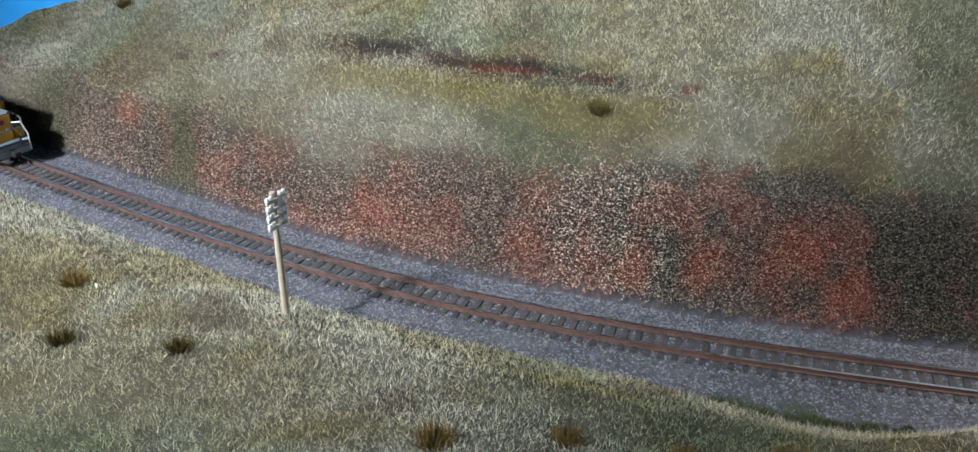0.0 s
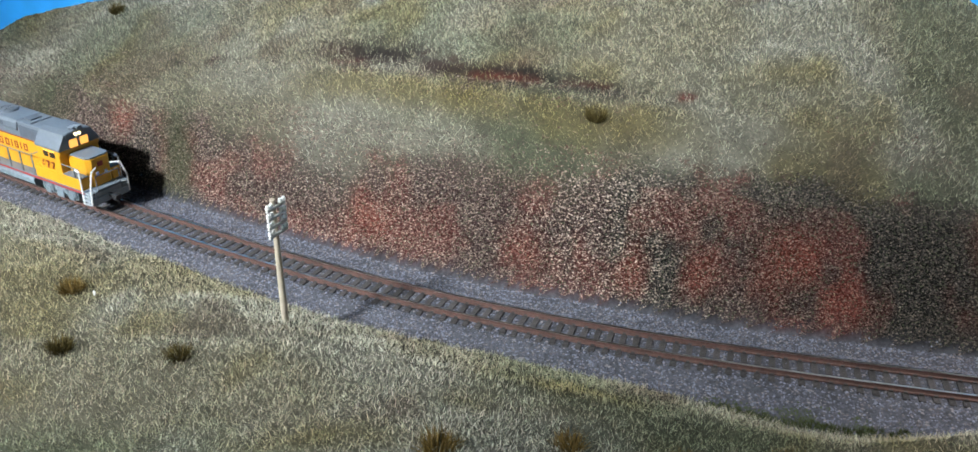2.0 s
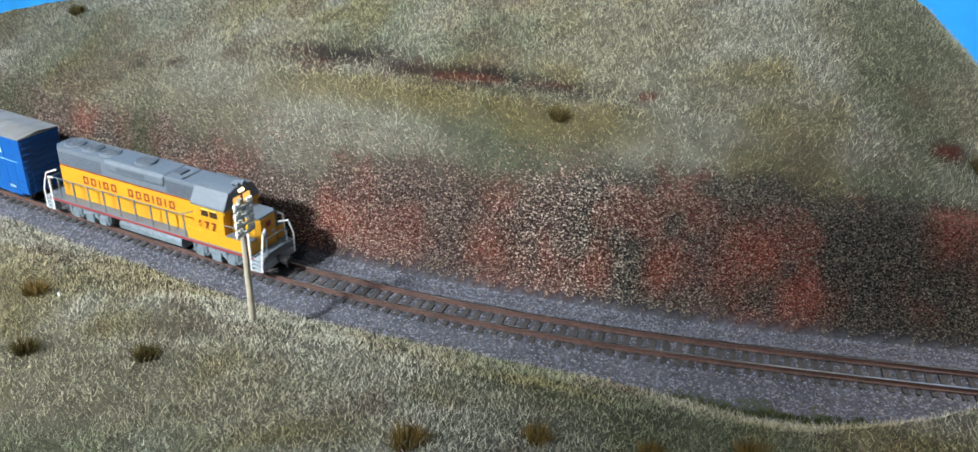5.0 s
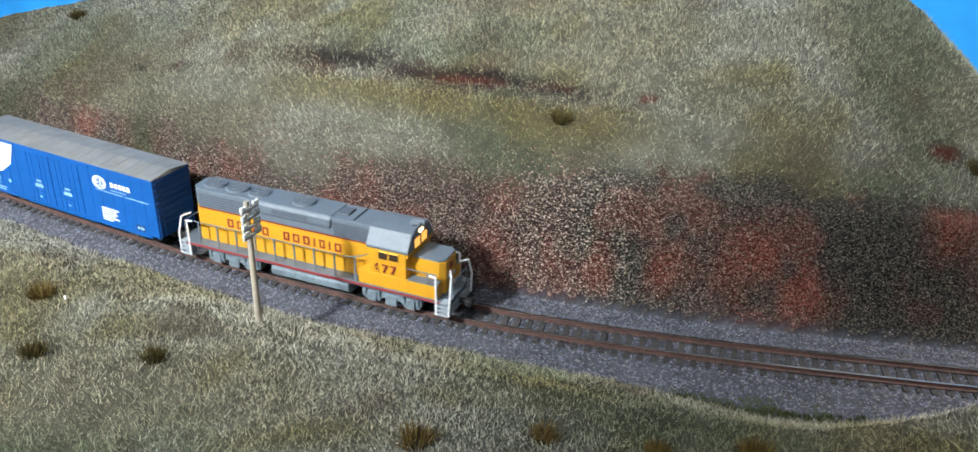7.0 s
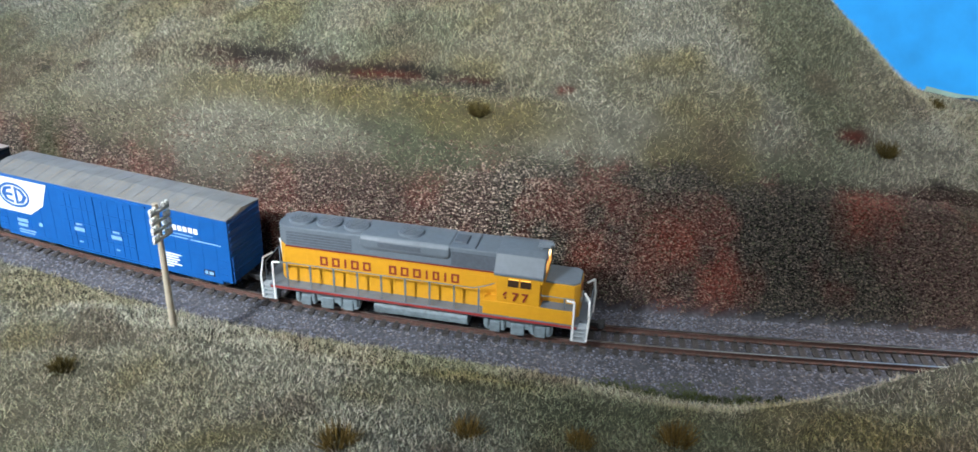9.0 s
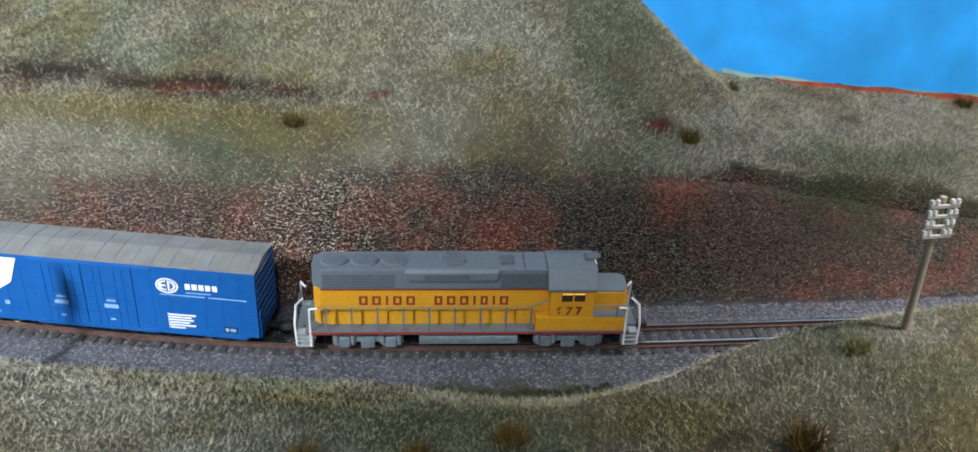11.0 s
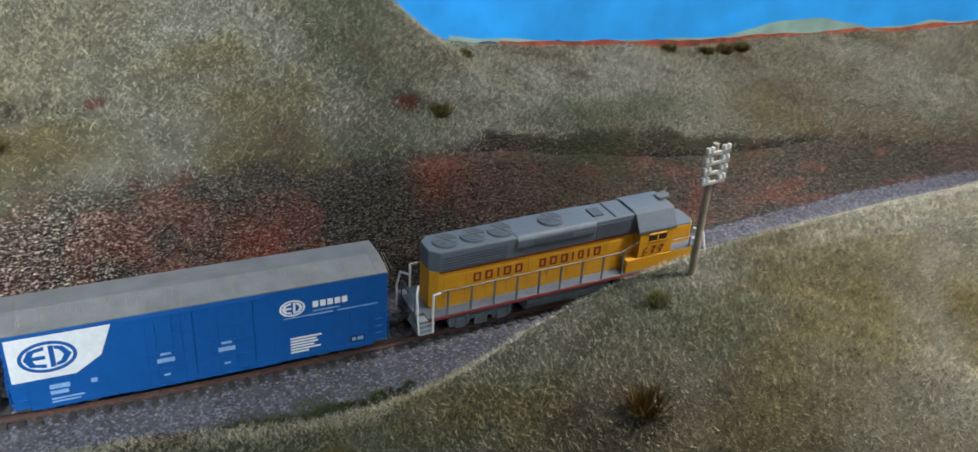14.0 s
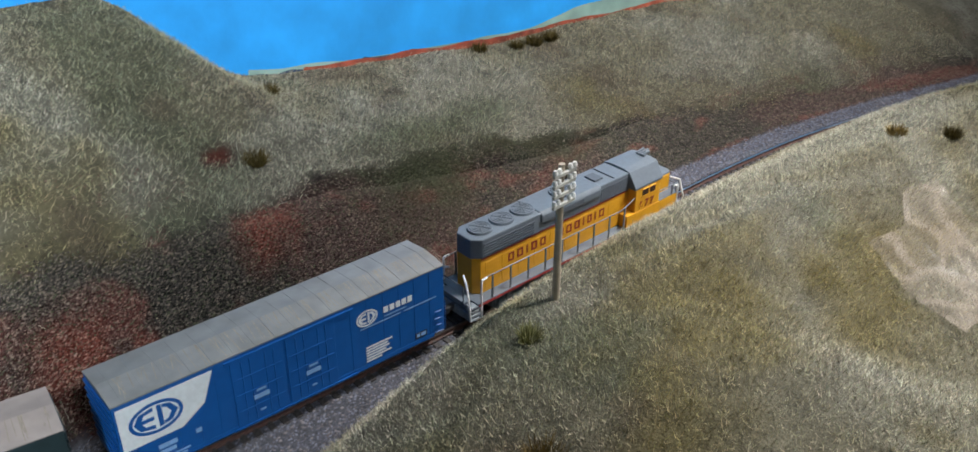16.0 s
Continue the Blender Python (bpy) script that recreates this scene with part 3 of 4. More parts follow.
# ---- tufts ----
def tuft(x, y, radius, height, color, n=340, label="dark olive grass tuft on the hillside"):
    a, q = rng.uniform(0, 2 * np.pi, n), radius * np.sqrt(rng.random(n)) * 0.6
    px, py = x + q * np.cos(a), y + q * np.sin(a)
    z0 = float(land(np.array([x]), np.array([y]))[0])
    lean = rng.uniform(0.05, 1.15, n)
    b = a + rng.normal(0, 0.7, n)
    h = height * rng.uniform(0.45, 1.0, n)
    tip = np.c_[px + np.cos(b) * np.sin(lean) * h, py + np.sin(b) * np.sin(lean) * h, z0 + np.cos(lean) * h]
    w = rng.uniform(0, 2 * np.pi, n)
    wx, wy = np.cos(w) * 0.2, np.sin(w) * 0.2
    v = np.stack([np.c_[px - wx, py - wy, np.full(n, z0 - 0.6)], np.c_[px + wx, py + wy, np.full(n, z0 - 0.6)], tip], 1).reshape(-1, 3)
    c = np.array(color) * rng.uniform(0.5, 1.6, (n, 1))
    ob = stuff("grass_tuft", v - (x, y, z0), np.arange(3 * n).reshape(-1, 3), np.repeat(c, 3, 0), TUFT, label, "grass tuft")
    ob["kind"] = "thing"
    ob["group"] = "grass tufts"
    ob.location = (x * MM, y * MM, z0 * MM)


OLIVETUFT, BROWNTUFT = (0.085, 0.065, 0.022), (0.15, 0.10, 0.03)
TUFTS = [(-168.8, 456.4, 3.6, 6, OLIVETUFT), (43.5, 303, 4.4, 5.5, OLIVETUFT), (-130, 270, 4.6, 6, BROWNTUFT), (-120.5, 235, 4.4, 5.5, OLIVETUFT),
         (-84.4, 230.4, 3.6, 5.5, OLIVETUFT), (-7.2, 181.6, 5, 7, BROWNTUFT), (25.4, 186, 4, 6, BROWNTUFT), (54, 181, 3.6, 5, BROWNTUFT), (79.8, 180, 5, 7, BROWNTUFT),
         (181.5, 274.8, 4.4, 6, OLIVETUFT), (220, 310, 3.8, 5, OLIVETUFT), (167.6, 158.2, 4, 5, (0.20, 0.20, 0.09)), (331, 297, 4, 5, OLIVETUFT), (357, 285, 5, 6, OLIVETUFT),
         (366, 282, 4, 6, OLIVETUFT), (347, 288, 4, 5, OLIVETUFT), (340.7, 117.9, 4, 5, (0.22, 0.16, 0.06)), (132, 130, 5.5, 7, BROWNTUFT), (359, 103, 4, 5, OLIVETUFT)]
for tf in TUFTS:
    tuft(*tf)
for k in range(16):
    wx = 70 + 3.4 * k
    tuft(wx, float(np.interp(wx, (70, 87, 102, 122), (219, 211, 208, 204.5))) + rng.uniform(-1.6, 1.6), rng.uniform(2.0, 3.6), rng.uniform(1.6, 2.6),
         (0.05, 0.062, 0.022), 130, "low dark green weeds at the edge of the ballast")


# ---- white scrap beside a tuft ----
scrap = part("paper_scrap", prism(bmesh.new(), [(-0.25, -1.0), (0.3, -0.8), (0.45, 0.3), (0.1, 1.0), (-0.3, 0.5)], 0.0, 0.35, "z"), WHITE)
scrap.matrix_world = pose(-0.1215, 0.2665, (float(land(np.array([-121.5]), np.array([266.5]))[0]) + 0.9) * MM, 20, 10, 30)
tagged(scrap, "tiny white scrap lying on the grass by a tuft", "scrap")


# ---- crumpled clear film lying on the mound ----
def film_sheet():
    bm = bmesh.new()
    n = 56
    grid = {}
    for i in range(n):
        for j in range(n):
            u, v = i / (n - 1) * 2 - 1, j / (n - 1) * 2 - 1
            x, y = 288 + 27 * u + 9 * v, 85 + 17 * v + 2.5 * math.sin(5 * u)
            ax, ay = np.array([x]), np.array([y])
            fold = max(0.0, 1 - 9 * abs(float(soft(ax, ay, 13.0, 3)[0]) - 0.5)) + 0.7 * max(0.0, 1 - 9 * abs(float(soft(ax, ay, 9.0, 5)[0]) - 0.45))
            z = float(land(ax, ay)[0]) + 1.7 + 0.9 * fold + 1.5 * (1 - u * u) * (1 - v * v)
            grid[i, j] = bm.verts.new((x - 288, y - 85, z - 30))
    for i in range(n - 1):
        for j in range(n - 1):
            bm.faces.new((grid[i, j], grid[i + 1, j], grid[i + 1, j + 1], grid[i, j + 1]))
    ob = part("plastic_film", bm, FILM)
    ob.location = (0.288, 0.085, 0.030)
    tagged(ob, "crumpled piece of clear plastic film on the dry grass", "plastic film")


film_sheet()


# ---- rolling stock, lengths in mm, x ahead, rail top at z = 0 ----
def wheelset(parent, x, r=2.9):
    bm = rod(bmesh.new(), (x, -4.2, r), (x, 4.2, r), 0.6, 8)
    for s in (-1, 1):
        rod(bm, (x, s * 3.7, r), (x, s * 5.0, r), r, 20)
        rod(bm, (x, s * 3.5, r), (x, s * 3.9, r), r + 0.45, 20)
    part("wheelset", bm, WHEEL, parent)


def coupler(parent, x, sign):
    bm = boxes((min(x, x + sign * 4), max(x, x + sign * 4), -0.9, 0.9, 3.6, 5.0), bevel=0.2)
    box(bm, min(x + sign * 3.4, x + sign * 6), max(x + sign * 3.4, x + sign * 6), -1.5, 1.5, 3.2, 5.4, bevel=0.4)
    rod(bm, (x + sign * 4.6, 0.6, 3.3), (x + sign * 4.0, 0.9, 0.9), 0.25, 6)
    part("coupler", bm, BLACK, parent)


def loco_truck(parent, x):
    for s in (-1, 1):
        y0, y1 = sorted((s * 6.1, s * 7.5))
        bm = bmesh.new()
        prism(bm, [(-11, 2.6), (-10, 1.6), (-4.5, 1.6), (-3.4, 3.0), (3.4, 3.0), (4.5, 1.6), (10, 1.6), (11, 2.6), (11, 5.4), (-11, 5.4)], y0, y1, "y")
        for v in bm.verts:
            v.co.x += x
        for u in (-7.2, 7.2):
            box(bm, x + u - 1.7, x + u + 1.7, min(s * 7.3, s * 8.3), max(s * 7.3, s * 8.3), 1.3, 4.6, bevel=0.3)
            for k in (-2.6, 2.6):
                rod(bm, (x + u + k, s * 7.7, 3.0), (x + u + k, s * 7.7, 5.6), 0.75, 8)
        box(bm, x - 2.2, x + 2.2, min(s * 7.2, s * 8.1), max(s * 7.2, s * 8.1), 0.9, 4.6, bevel=0.3)
        part("truck_sideframe", bm, GREYBLUE, parent)
    part("truck_bolster", boxes((x - 10, x + 10, -5.5, 5.5, 3.2, 6.2)), BLACK, parent)
    for u in (-7.2, 7.2):
        wheelset(parent, x + u)


def fan(parent, x, z, r=4.3):
    bm = rod(bmesh.new(), (x, 0, z - 0.2), (x, 0, z + 0.75), r, 28, r * 0.94)
    part("roof_fan", bm, GREY, parent)
    bm = bmesh.new()
    for k in range(3):
        q = r * (0.35 + 0.22 * k)
        pts = [(x + q * math.cos(a), q * math.sin(a), z + 0.82) for a in np.linspace(0, 2 * math.pi, 17)]
        path_rod(bm, pts, 0.13, 4)
    for a in range(6):
        rod(bm, (x, 0, z + 0.85), (x + r * 0.85 * math.cos(a * math.pi / 3), r * 0.85 * math.sin(a * math.pi / 3), z + 0.85), 0.13, 4)
    part("fan_grille", bm, GREYDARK, parent)


def text_part(name, words, material, parent, x, y, z, size, flip=False):
    cu = bpy.data.curves.new(name, "FONT")
    cu.body, cu.size, cu.extrude, cu.align_x, cu.offset = words, size * MM, 0.05 * MM, "CENTER", 0.10 * MM
    cu.space_character = 1.45
    tmp = bpy.data.objects.new(name, cu)
    scene.collection.objects.link(tmp)
    me = bpy.data.meshes.new_from_object(tmp.evaluated_get(bpy.context.evaluated_depsgraph_get()))
    bpy.data.objects.remove(tmp)
    me.materials.clear()
    me.materials.append(material)
    ob = new(name, me)
    ob.parent = parent
    ob.matrix_basis = pose(x * MM, y * MM, z * MM, 90, 0, 180 if flip else 0)
    return ob


def locomotive():
    loco = tagged(new("locomotive"), "yellow and grey four-axle diesel road switcher with lit cab windows", "locomotive")
    add = lambda name, bm, m, label="": part(name, bm, m, loco, label)
    # frame and walkway
    frame_part = add("frame", boxes((-50.5, 50.5, -9.6, 9.6, 6.6, 8.0), bevel=0.15), GREY)
    for s in (-1, 1):
        part("sill_stripe", boxes((-50.0, 50.0, *sorted((s * 9.62, s * 9.74)), 6.9, 7.6)), RED, frame_part, "dark red stripe along the sill")
    # long hood: yellow body, grey upper part
    hood = prism(bmesh.new(), [(-48.0, -3.6), (-45.9, -5.6), (25.5, -5.6), (25.5, 5.6), (-45.9, 5.6), (-48.0, 3.6)], 8.0, 20.4, "z")
    bmesh.ops.bevel(hood, geom=hood.edges[:], offset=0.2, segments=2, affect="EDGES", profile=0.5)
    add("hood", hood, YELLOW)
    for s in (-1, 1):
        bm = boxes((-45.6, 24.2, *sorted((s * 5.62, s * 5.84)), 20.05, 20.5))
        add("hood_stripe", bm, LETTER)
    upper = bmesh.new()
    prism(upper, [(-48.3, -3.2), (-45.4, -5.9), (25.5, -5.9), (25.5, 5.9), (-45.4, 5.9), (-48.3, 3.2)], 20.4, 27.0, "z")
    bmesh.ops.bevel(upper, geom=upper.edges[:], offset=0.35, segments=2, affect="EDGES", profile=0.5)
    upper_part = add("upper_hood", upper, GREY)
    blister = bmesh.new()
    prism(blister, [(-6.3, 22.8), (6.3, 22.8), (6.7, 24.0), (6.7, 26.3), (5.6, 27.35), (-5.6, 27.35), (-6.7, 26.3), (-6.7, 24.0)], -20, 9)
    bmesh.ops.bevel(blister, geom=blister.edges[:], offset=0.5, segments=2, affect="EDGES", profile=0.5)
    for v in blister.verts:
        if abs(v.co.x + 5.5) > 13 and v.co.z < 24:
            v.co.x *= 0.93
    add("brake_blister", blister, GREY)
    for s in (-1, 1):
        part("blister_grille", boxes((-14, 0, *sorted((s * 6.6, s * 6.8)), 24.2, 25.8)), GREYDARK, upper_part)
        bm = bmesh.new()
        for k in range(5):
            box(bm, -44.8, -23, *sorted((s * 5.8, s * 6.12)), 21.2 + k * 0.9, 21.7 + k * 0.9)
        part("radiator_louvre", bm, GREYDARK, upper_part)
        part("intake_panel", boxes((9.5, 24.0, *sorted((s * 5.8, s * 6.05)), 21.0, 25.6)), GREYDARK, upper_part)
        for k in range(9):
            hatch = part("hood_door", boxes((-44 + k * 7.3, -38.4 + k * 7.3, *sorted((s * 5.55, s * 5.68)), 9.0, 18.6), bevel=0.05), YELLOW, loco)
            part("door_latch", boxes((-44.6 + k * 7.3, -44.2 + k * 7.3, *sorted((s * 5.6, s * 5.8)), 12.5, 13.4)), YELLOW, hatch)
    for x in (-41.5, -32.2, -22.9):
        fan(loco, x, 27.0)
    fan(loco, -5.0, 27.35, 4.3)
    add("exhaust_hatch", boxes((9.6, 13.8, -2.6, 2.6, 26.9, 27.6), bevel=0.2), GREYDARK)
    add("roof_seam", boxes((16.6, 17.1, -5.0, 5.0, 26.9, 27.35)), GREYDARK)
    # raised side panels below the cab and short hood
    for s in (-1, 1):
        add("battery_box", boxes((20.5, 49.2, *sorted((s * 5.4, s * 9.55)), 8.0, 12.6), bevel=0.15), YELLOW)
        add("side_walkway", boxes((38.6, 49.0, *sorted((s * 5.4, s * 9.5)), 12.62, 12.9)), GREY)
    # cab
    cab = bmesh.new()
    box(cab, 24.7, 38.2, -9.4, 9.4, 12.6, 22.8, bevel=0.25)
    cab_part = add("cab", cab, YELLOW)
    roof = bmesh.new()
    prism(roof, [(-9.7, 21.4), (9.7, 21.4), (9.7, 22.3), (6.3, 27.2), (3.2, 27.8), (-3.2, 27.8), (-6.3, 27.2), (-9.7, 22.3)], 23.8, 39.1)
    bmesh.ops.bevel(roof, geom=roof.edges[:], offset=0.22, segments=2, affect="EDGES", profile=0.5)
    roof_part = part("cab_roof", roof, GREY, cab_part, "grey cab roof with sloping sides")
    for s in (-1, 1):
        for x0, x1 in ((28.2, 31.6), (32.1, 35.5)):
            part("side_window", boxes((x0, x1, *sorted((s * 9.35, s * 9.46)), 18.1, 20.9)), DARKPANE, cab_part, "dark cab side window with an orange glow")
        part("window_frame", boxes((27.8, 35.9, *sorted((s * 9.4, s * 9.58)), 17.7, 18.1), (27.8, 35.9, *sorted((s * 9.4, s * 9.58)), 20.9, 21.2), (31.6, 32.1, *sorted((s * 9.4, s * 9.58)), 17.7, 21.2)), YELLOW, cab_part)
        part("side_glow", boxes((28.4, 35.3, *sorted((s * 9.465, s * 9.48)), 20.45, 20.85)), LITWINDOW, cab_part)
        part("front_window", boxes((38.2, 38.55, *sorted((s * 5.2, s * 8.4)), 20.6, 23.6)), LITWINDOW, cab_part, "cab front window lit warm orange from inside")
        part("front_window", boxes((38.9, 39.2, *sorted((s * 0.7, s * 4.4)), 21.6, 24.6)), LITWINDOW, cab_part, "cab front window lit warm orange from inside")
    front = bmesh.new()
    prism(front, [(-9.2, 20.0), (9.2, 20.0), (9.2, 22.2), (6.0, 27.0), (-6.0, 27.0), (-9.2, 22.2)], 38.2, 38.95)
    part("cab_front", front, YELLOW, cab_part)
    hl = bmesh.new()
    for s in (-1, 1):
        rod(hl, (39.0, s * 0.8, 26.3), (39.5, s * 0.8, 26.3), 0.62, 14)
    part("headlight", hl, LITLAMP, cab_part, "pair of glowing warm headlights")
    part("number_box", boxes((38.9, 39.4, -5.6, -2.4, 25.6, 27.3), (38.9, 39.4, 2.4, 5.6, 25.6, 27.3), bevel=0.1), GREY, cab_part)
    horn = bmesh.new()
    for y, l in ((-1.4, 4.0), (0, 5.0), (1.4, 4.4)):
        rod(horn, (35.7, y, 28.6), (35.7 + l, y, 28.8), 0.25, 8, 0.6)
    box(horn, 36.4, 37.4, -1.9, 1.9, 27.7, 28.5)
    part("air_horn", horn, GREY, cab_part)
    # short hood
    nose = bmesh.new()
    prism(nose, [(38.2, -5.6), (48.3, -5.6), (50.0, -3.9), (50.0, 3.9), (48.3, 5.6), (38.2, 5.6)], 8.0, 19.0, "z")
    bmesh.ops.bevel(nose, geom=nose.edges[:], offset=0.2, segments=2, affect="EDGES", profile=0.5)
    nose_part = add("short_hood", nose, YELLOW)
    top = bmesh.new()
    prism(top, [(39.2, -5.5), (48.2, -5.5), (49.8, -3.8), (49.8, 3.8), (48.2, 5.5), (39.2, 5.5)], 19.02, 19.7, "z")
    bmesh.ops.bevel(top, geom=top.edges[:], offset=0.25, segments=2, affect="EDGES", profile=0.5)
    part("short_hood_top", top, GREY, nose_part)
    part("nose_badge", boxes((50.0, 50.15, -1.3, 1.3, 15.4, 17.4), bevel=0.05), RED, nose_part, "small dark shield badge")
    part("nose_lamp", boxes((50.0, 50.4, -2.6, -1.4, 12.4, 13.6), (50.0, 50.4, 1.4, 2.6, 12.4, 13.6), bevel=0.1), LIGHTGREY, nose_part)
    # lettering: one bar for each letter of the painted name, then the number
    for s in (-1, 1):
        bm = bmesh.new()
        x = -34.0
        for wide in (2.6, 2.6, 0.9, 2.6, 2.6, 0, 2.4, 2.6, 2.6, 0.9, 2.2, 0.9, 2.6):
            if wide == 0:
                x += 4.6
                continue
            y0, y1 = sorted((s * 5.62, s * 5.74))
            xa, xb = (x, x + wide) if s < 0 else (-14 - x - wide, -14 - x)
            if wide < 1:
                box(bm, xa + 0.1, xb - 0.1, y0, y1, 14.9, 17.9)
            else:
                for ends in ((xa, xa + 0.72, 14.9, 17.9), (xb - 0.72, xb, 14.9, 17.9), (xa + 0.72, xb - 0.72, 14.9, 15.5), (xa + 0.72, xb - 0.72, 17.3, 17.9)):
                    box(bm, ends[0], ends[1], y0, y1, ends[2], ends[3])
            x += wide + 1.45
        add("name_lettering", bm, LETTER, "maroon painted lettering drawn as bars")
        text_part("road_number", "677", LETTER, loco, 30.6, s * 9.78, 13.7, 4.2, s > 0)
    # fuel tank
    tank = bmesh.new()
    prism(tank, [(-7.6, 5.6), (-8.4, 4.4), (-8.2, 2.4), (-6.4, 1.2), (6.4, 1.2), (8.2, 2.4), (8.4, 4.4), (7.6, 5.6)], -15.5, 15.5)
    bmesh.ops.bevel(tank, geom=tank.edges[:], offset=0.3, segments=2, affect="EDGES", profile=0.5)
    add("fuel_tank", tank, GREYBLUE)
    add("underframe", boxes((-49, 49, -5.2, 5.2, 5.2, 6.7)), BLACK)
    loco_truck(loco, -31.5)
    loco_truck(loco, 31.5)
    # ends: pilot, steps, grab rails
    for e in (-1, 1):
        x0, x1 = sorted((e * 50.4, e * 53.2))
        add("end_platform", boxes((x0, x1, -6.0, 6.0, 7.0, 8.0), bevel=0.12), GREY)
        add("pilot", boxes((*sorted((e * 52.2, e * 53.2)), -8.8, 8.8, 2.4, 5.0), (*sorted((e * 51.4, e * 52.4)), -6.2, 6.2, 4.2, 7.2), bevel=0.12), LIGHTGREY if e > 0 else GREYBLUE)
        for s in (-1, 1):
            bm = bmesh.new()
            for k, z in enumerate((2.6, 4.2, 5.7, 7.1)):
                box(bm, *sorted((e * 48.6, e * 53.0)), *sorted((s * (7.0 - 0.1 * k), s * 9.6)), z, z + 0.45)
            box(bm, *sorted((e * 48.3, e * 48.7)), *sorted((s * 6.6, s * 9.6)), 2.6, 7.5)
            part("steps", bm, LIGHTGREY, loco, "light grey corner steps")
            bm = path_rod(bmesh.new(), [(e * 48.9, s * 9.5, 2.8), (e * 48.9, s * 9.6, 15.8), (e * 46.5, s * 9.5, 16.0)], 0.36, 6)
            part("grab_rail", bm, WHITE, loco, "white corner handrail")
            bm = path_rod(bmesh.new(), [(e * 53.2, s * 9.2, 2.8), (e * 53.6, s * 8.9, 10.0), (e * 53.2, s * 7.0, 15.6), (e * 51.4, s * 3.6, 16.0)], 0.36, 6)
            part("grab_rail", bm, WHITE, loco, "white corner handrail")
        add("end_rail", path_rod(bmesh.new(), [(e * 53.2, -5.6, 7.6), (e * 53.2, -5.6, 13.5), (e * 53.2, 5.6, 13.5), (e * 53.2, 5.6, 7.6)], 0.22, 6), GREY)
        coupler(loco, e * 52.0, e)
    # walkway handrails
    for s in (-1, 1):
        add("handrail", path_rod(bmesh.new(), [(-48.9, s * 9.3, 15.9), (-46, s * 9.3, 16.1), (17.5, s * 9.3, 16.1), (21, s * 9.3, 17.2), (24.2, s * 9.3, 18.6)], 0.20, 6), GREY)
        add("handrail", path_rod(bmesh.new(), [(38.2, s * 9.3, 16.6), (48.9, s * 9.4, 16.6)], 0.20, 6), GREY)
        for x in np.arange(-44, 20, 7.9):
            add("stanchion", boxes((x - 0.28, x + 0.28, *sorted((s * 9.1, s * 9.5)), 7.6, 16.2)), GREY)
        add("stanchion", boxes((45.6, 46.1, *sorted((s * 9.1, s * 9.5)), 12.6, 16.6)), GREY)
    # true to scale: a little narrower and taller
    for ob in loco.children_recursive:
        if ob.name.startswith("road_number"):
            ob.location = (ob.location.x, ob.location.y * 0.965, ob.location.z * 1.05)
        else:
            ob.data.transform(Matrix.Diagonal((1, 0.965, 1.05, 1)))
    return loco


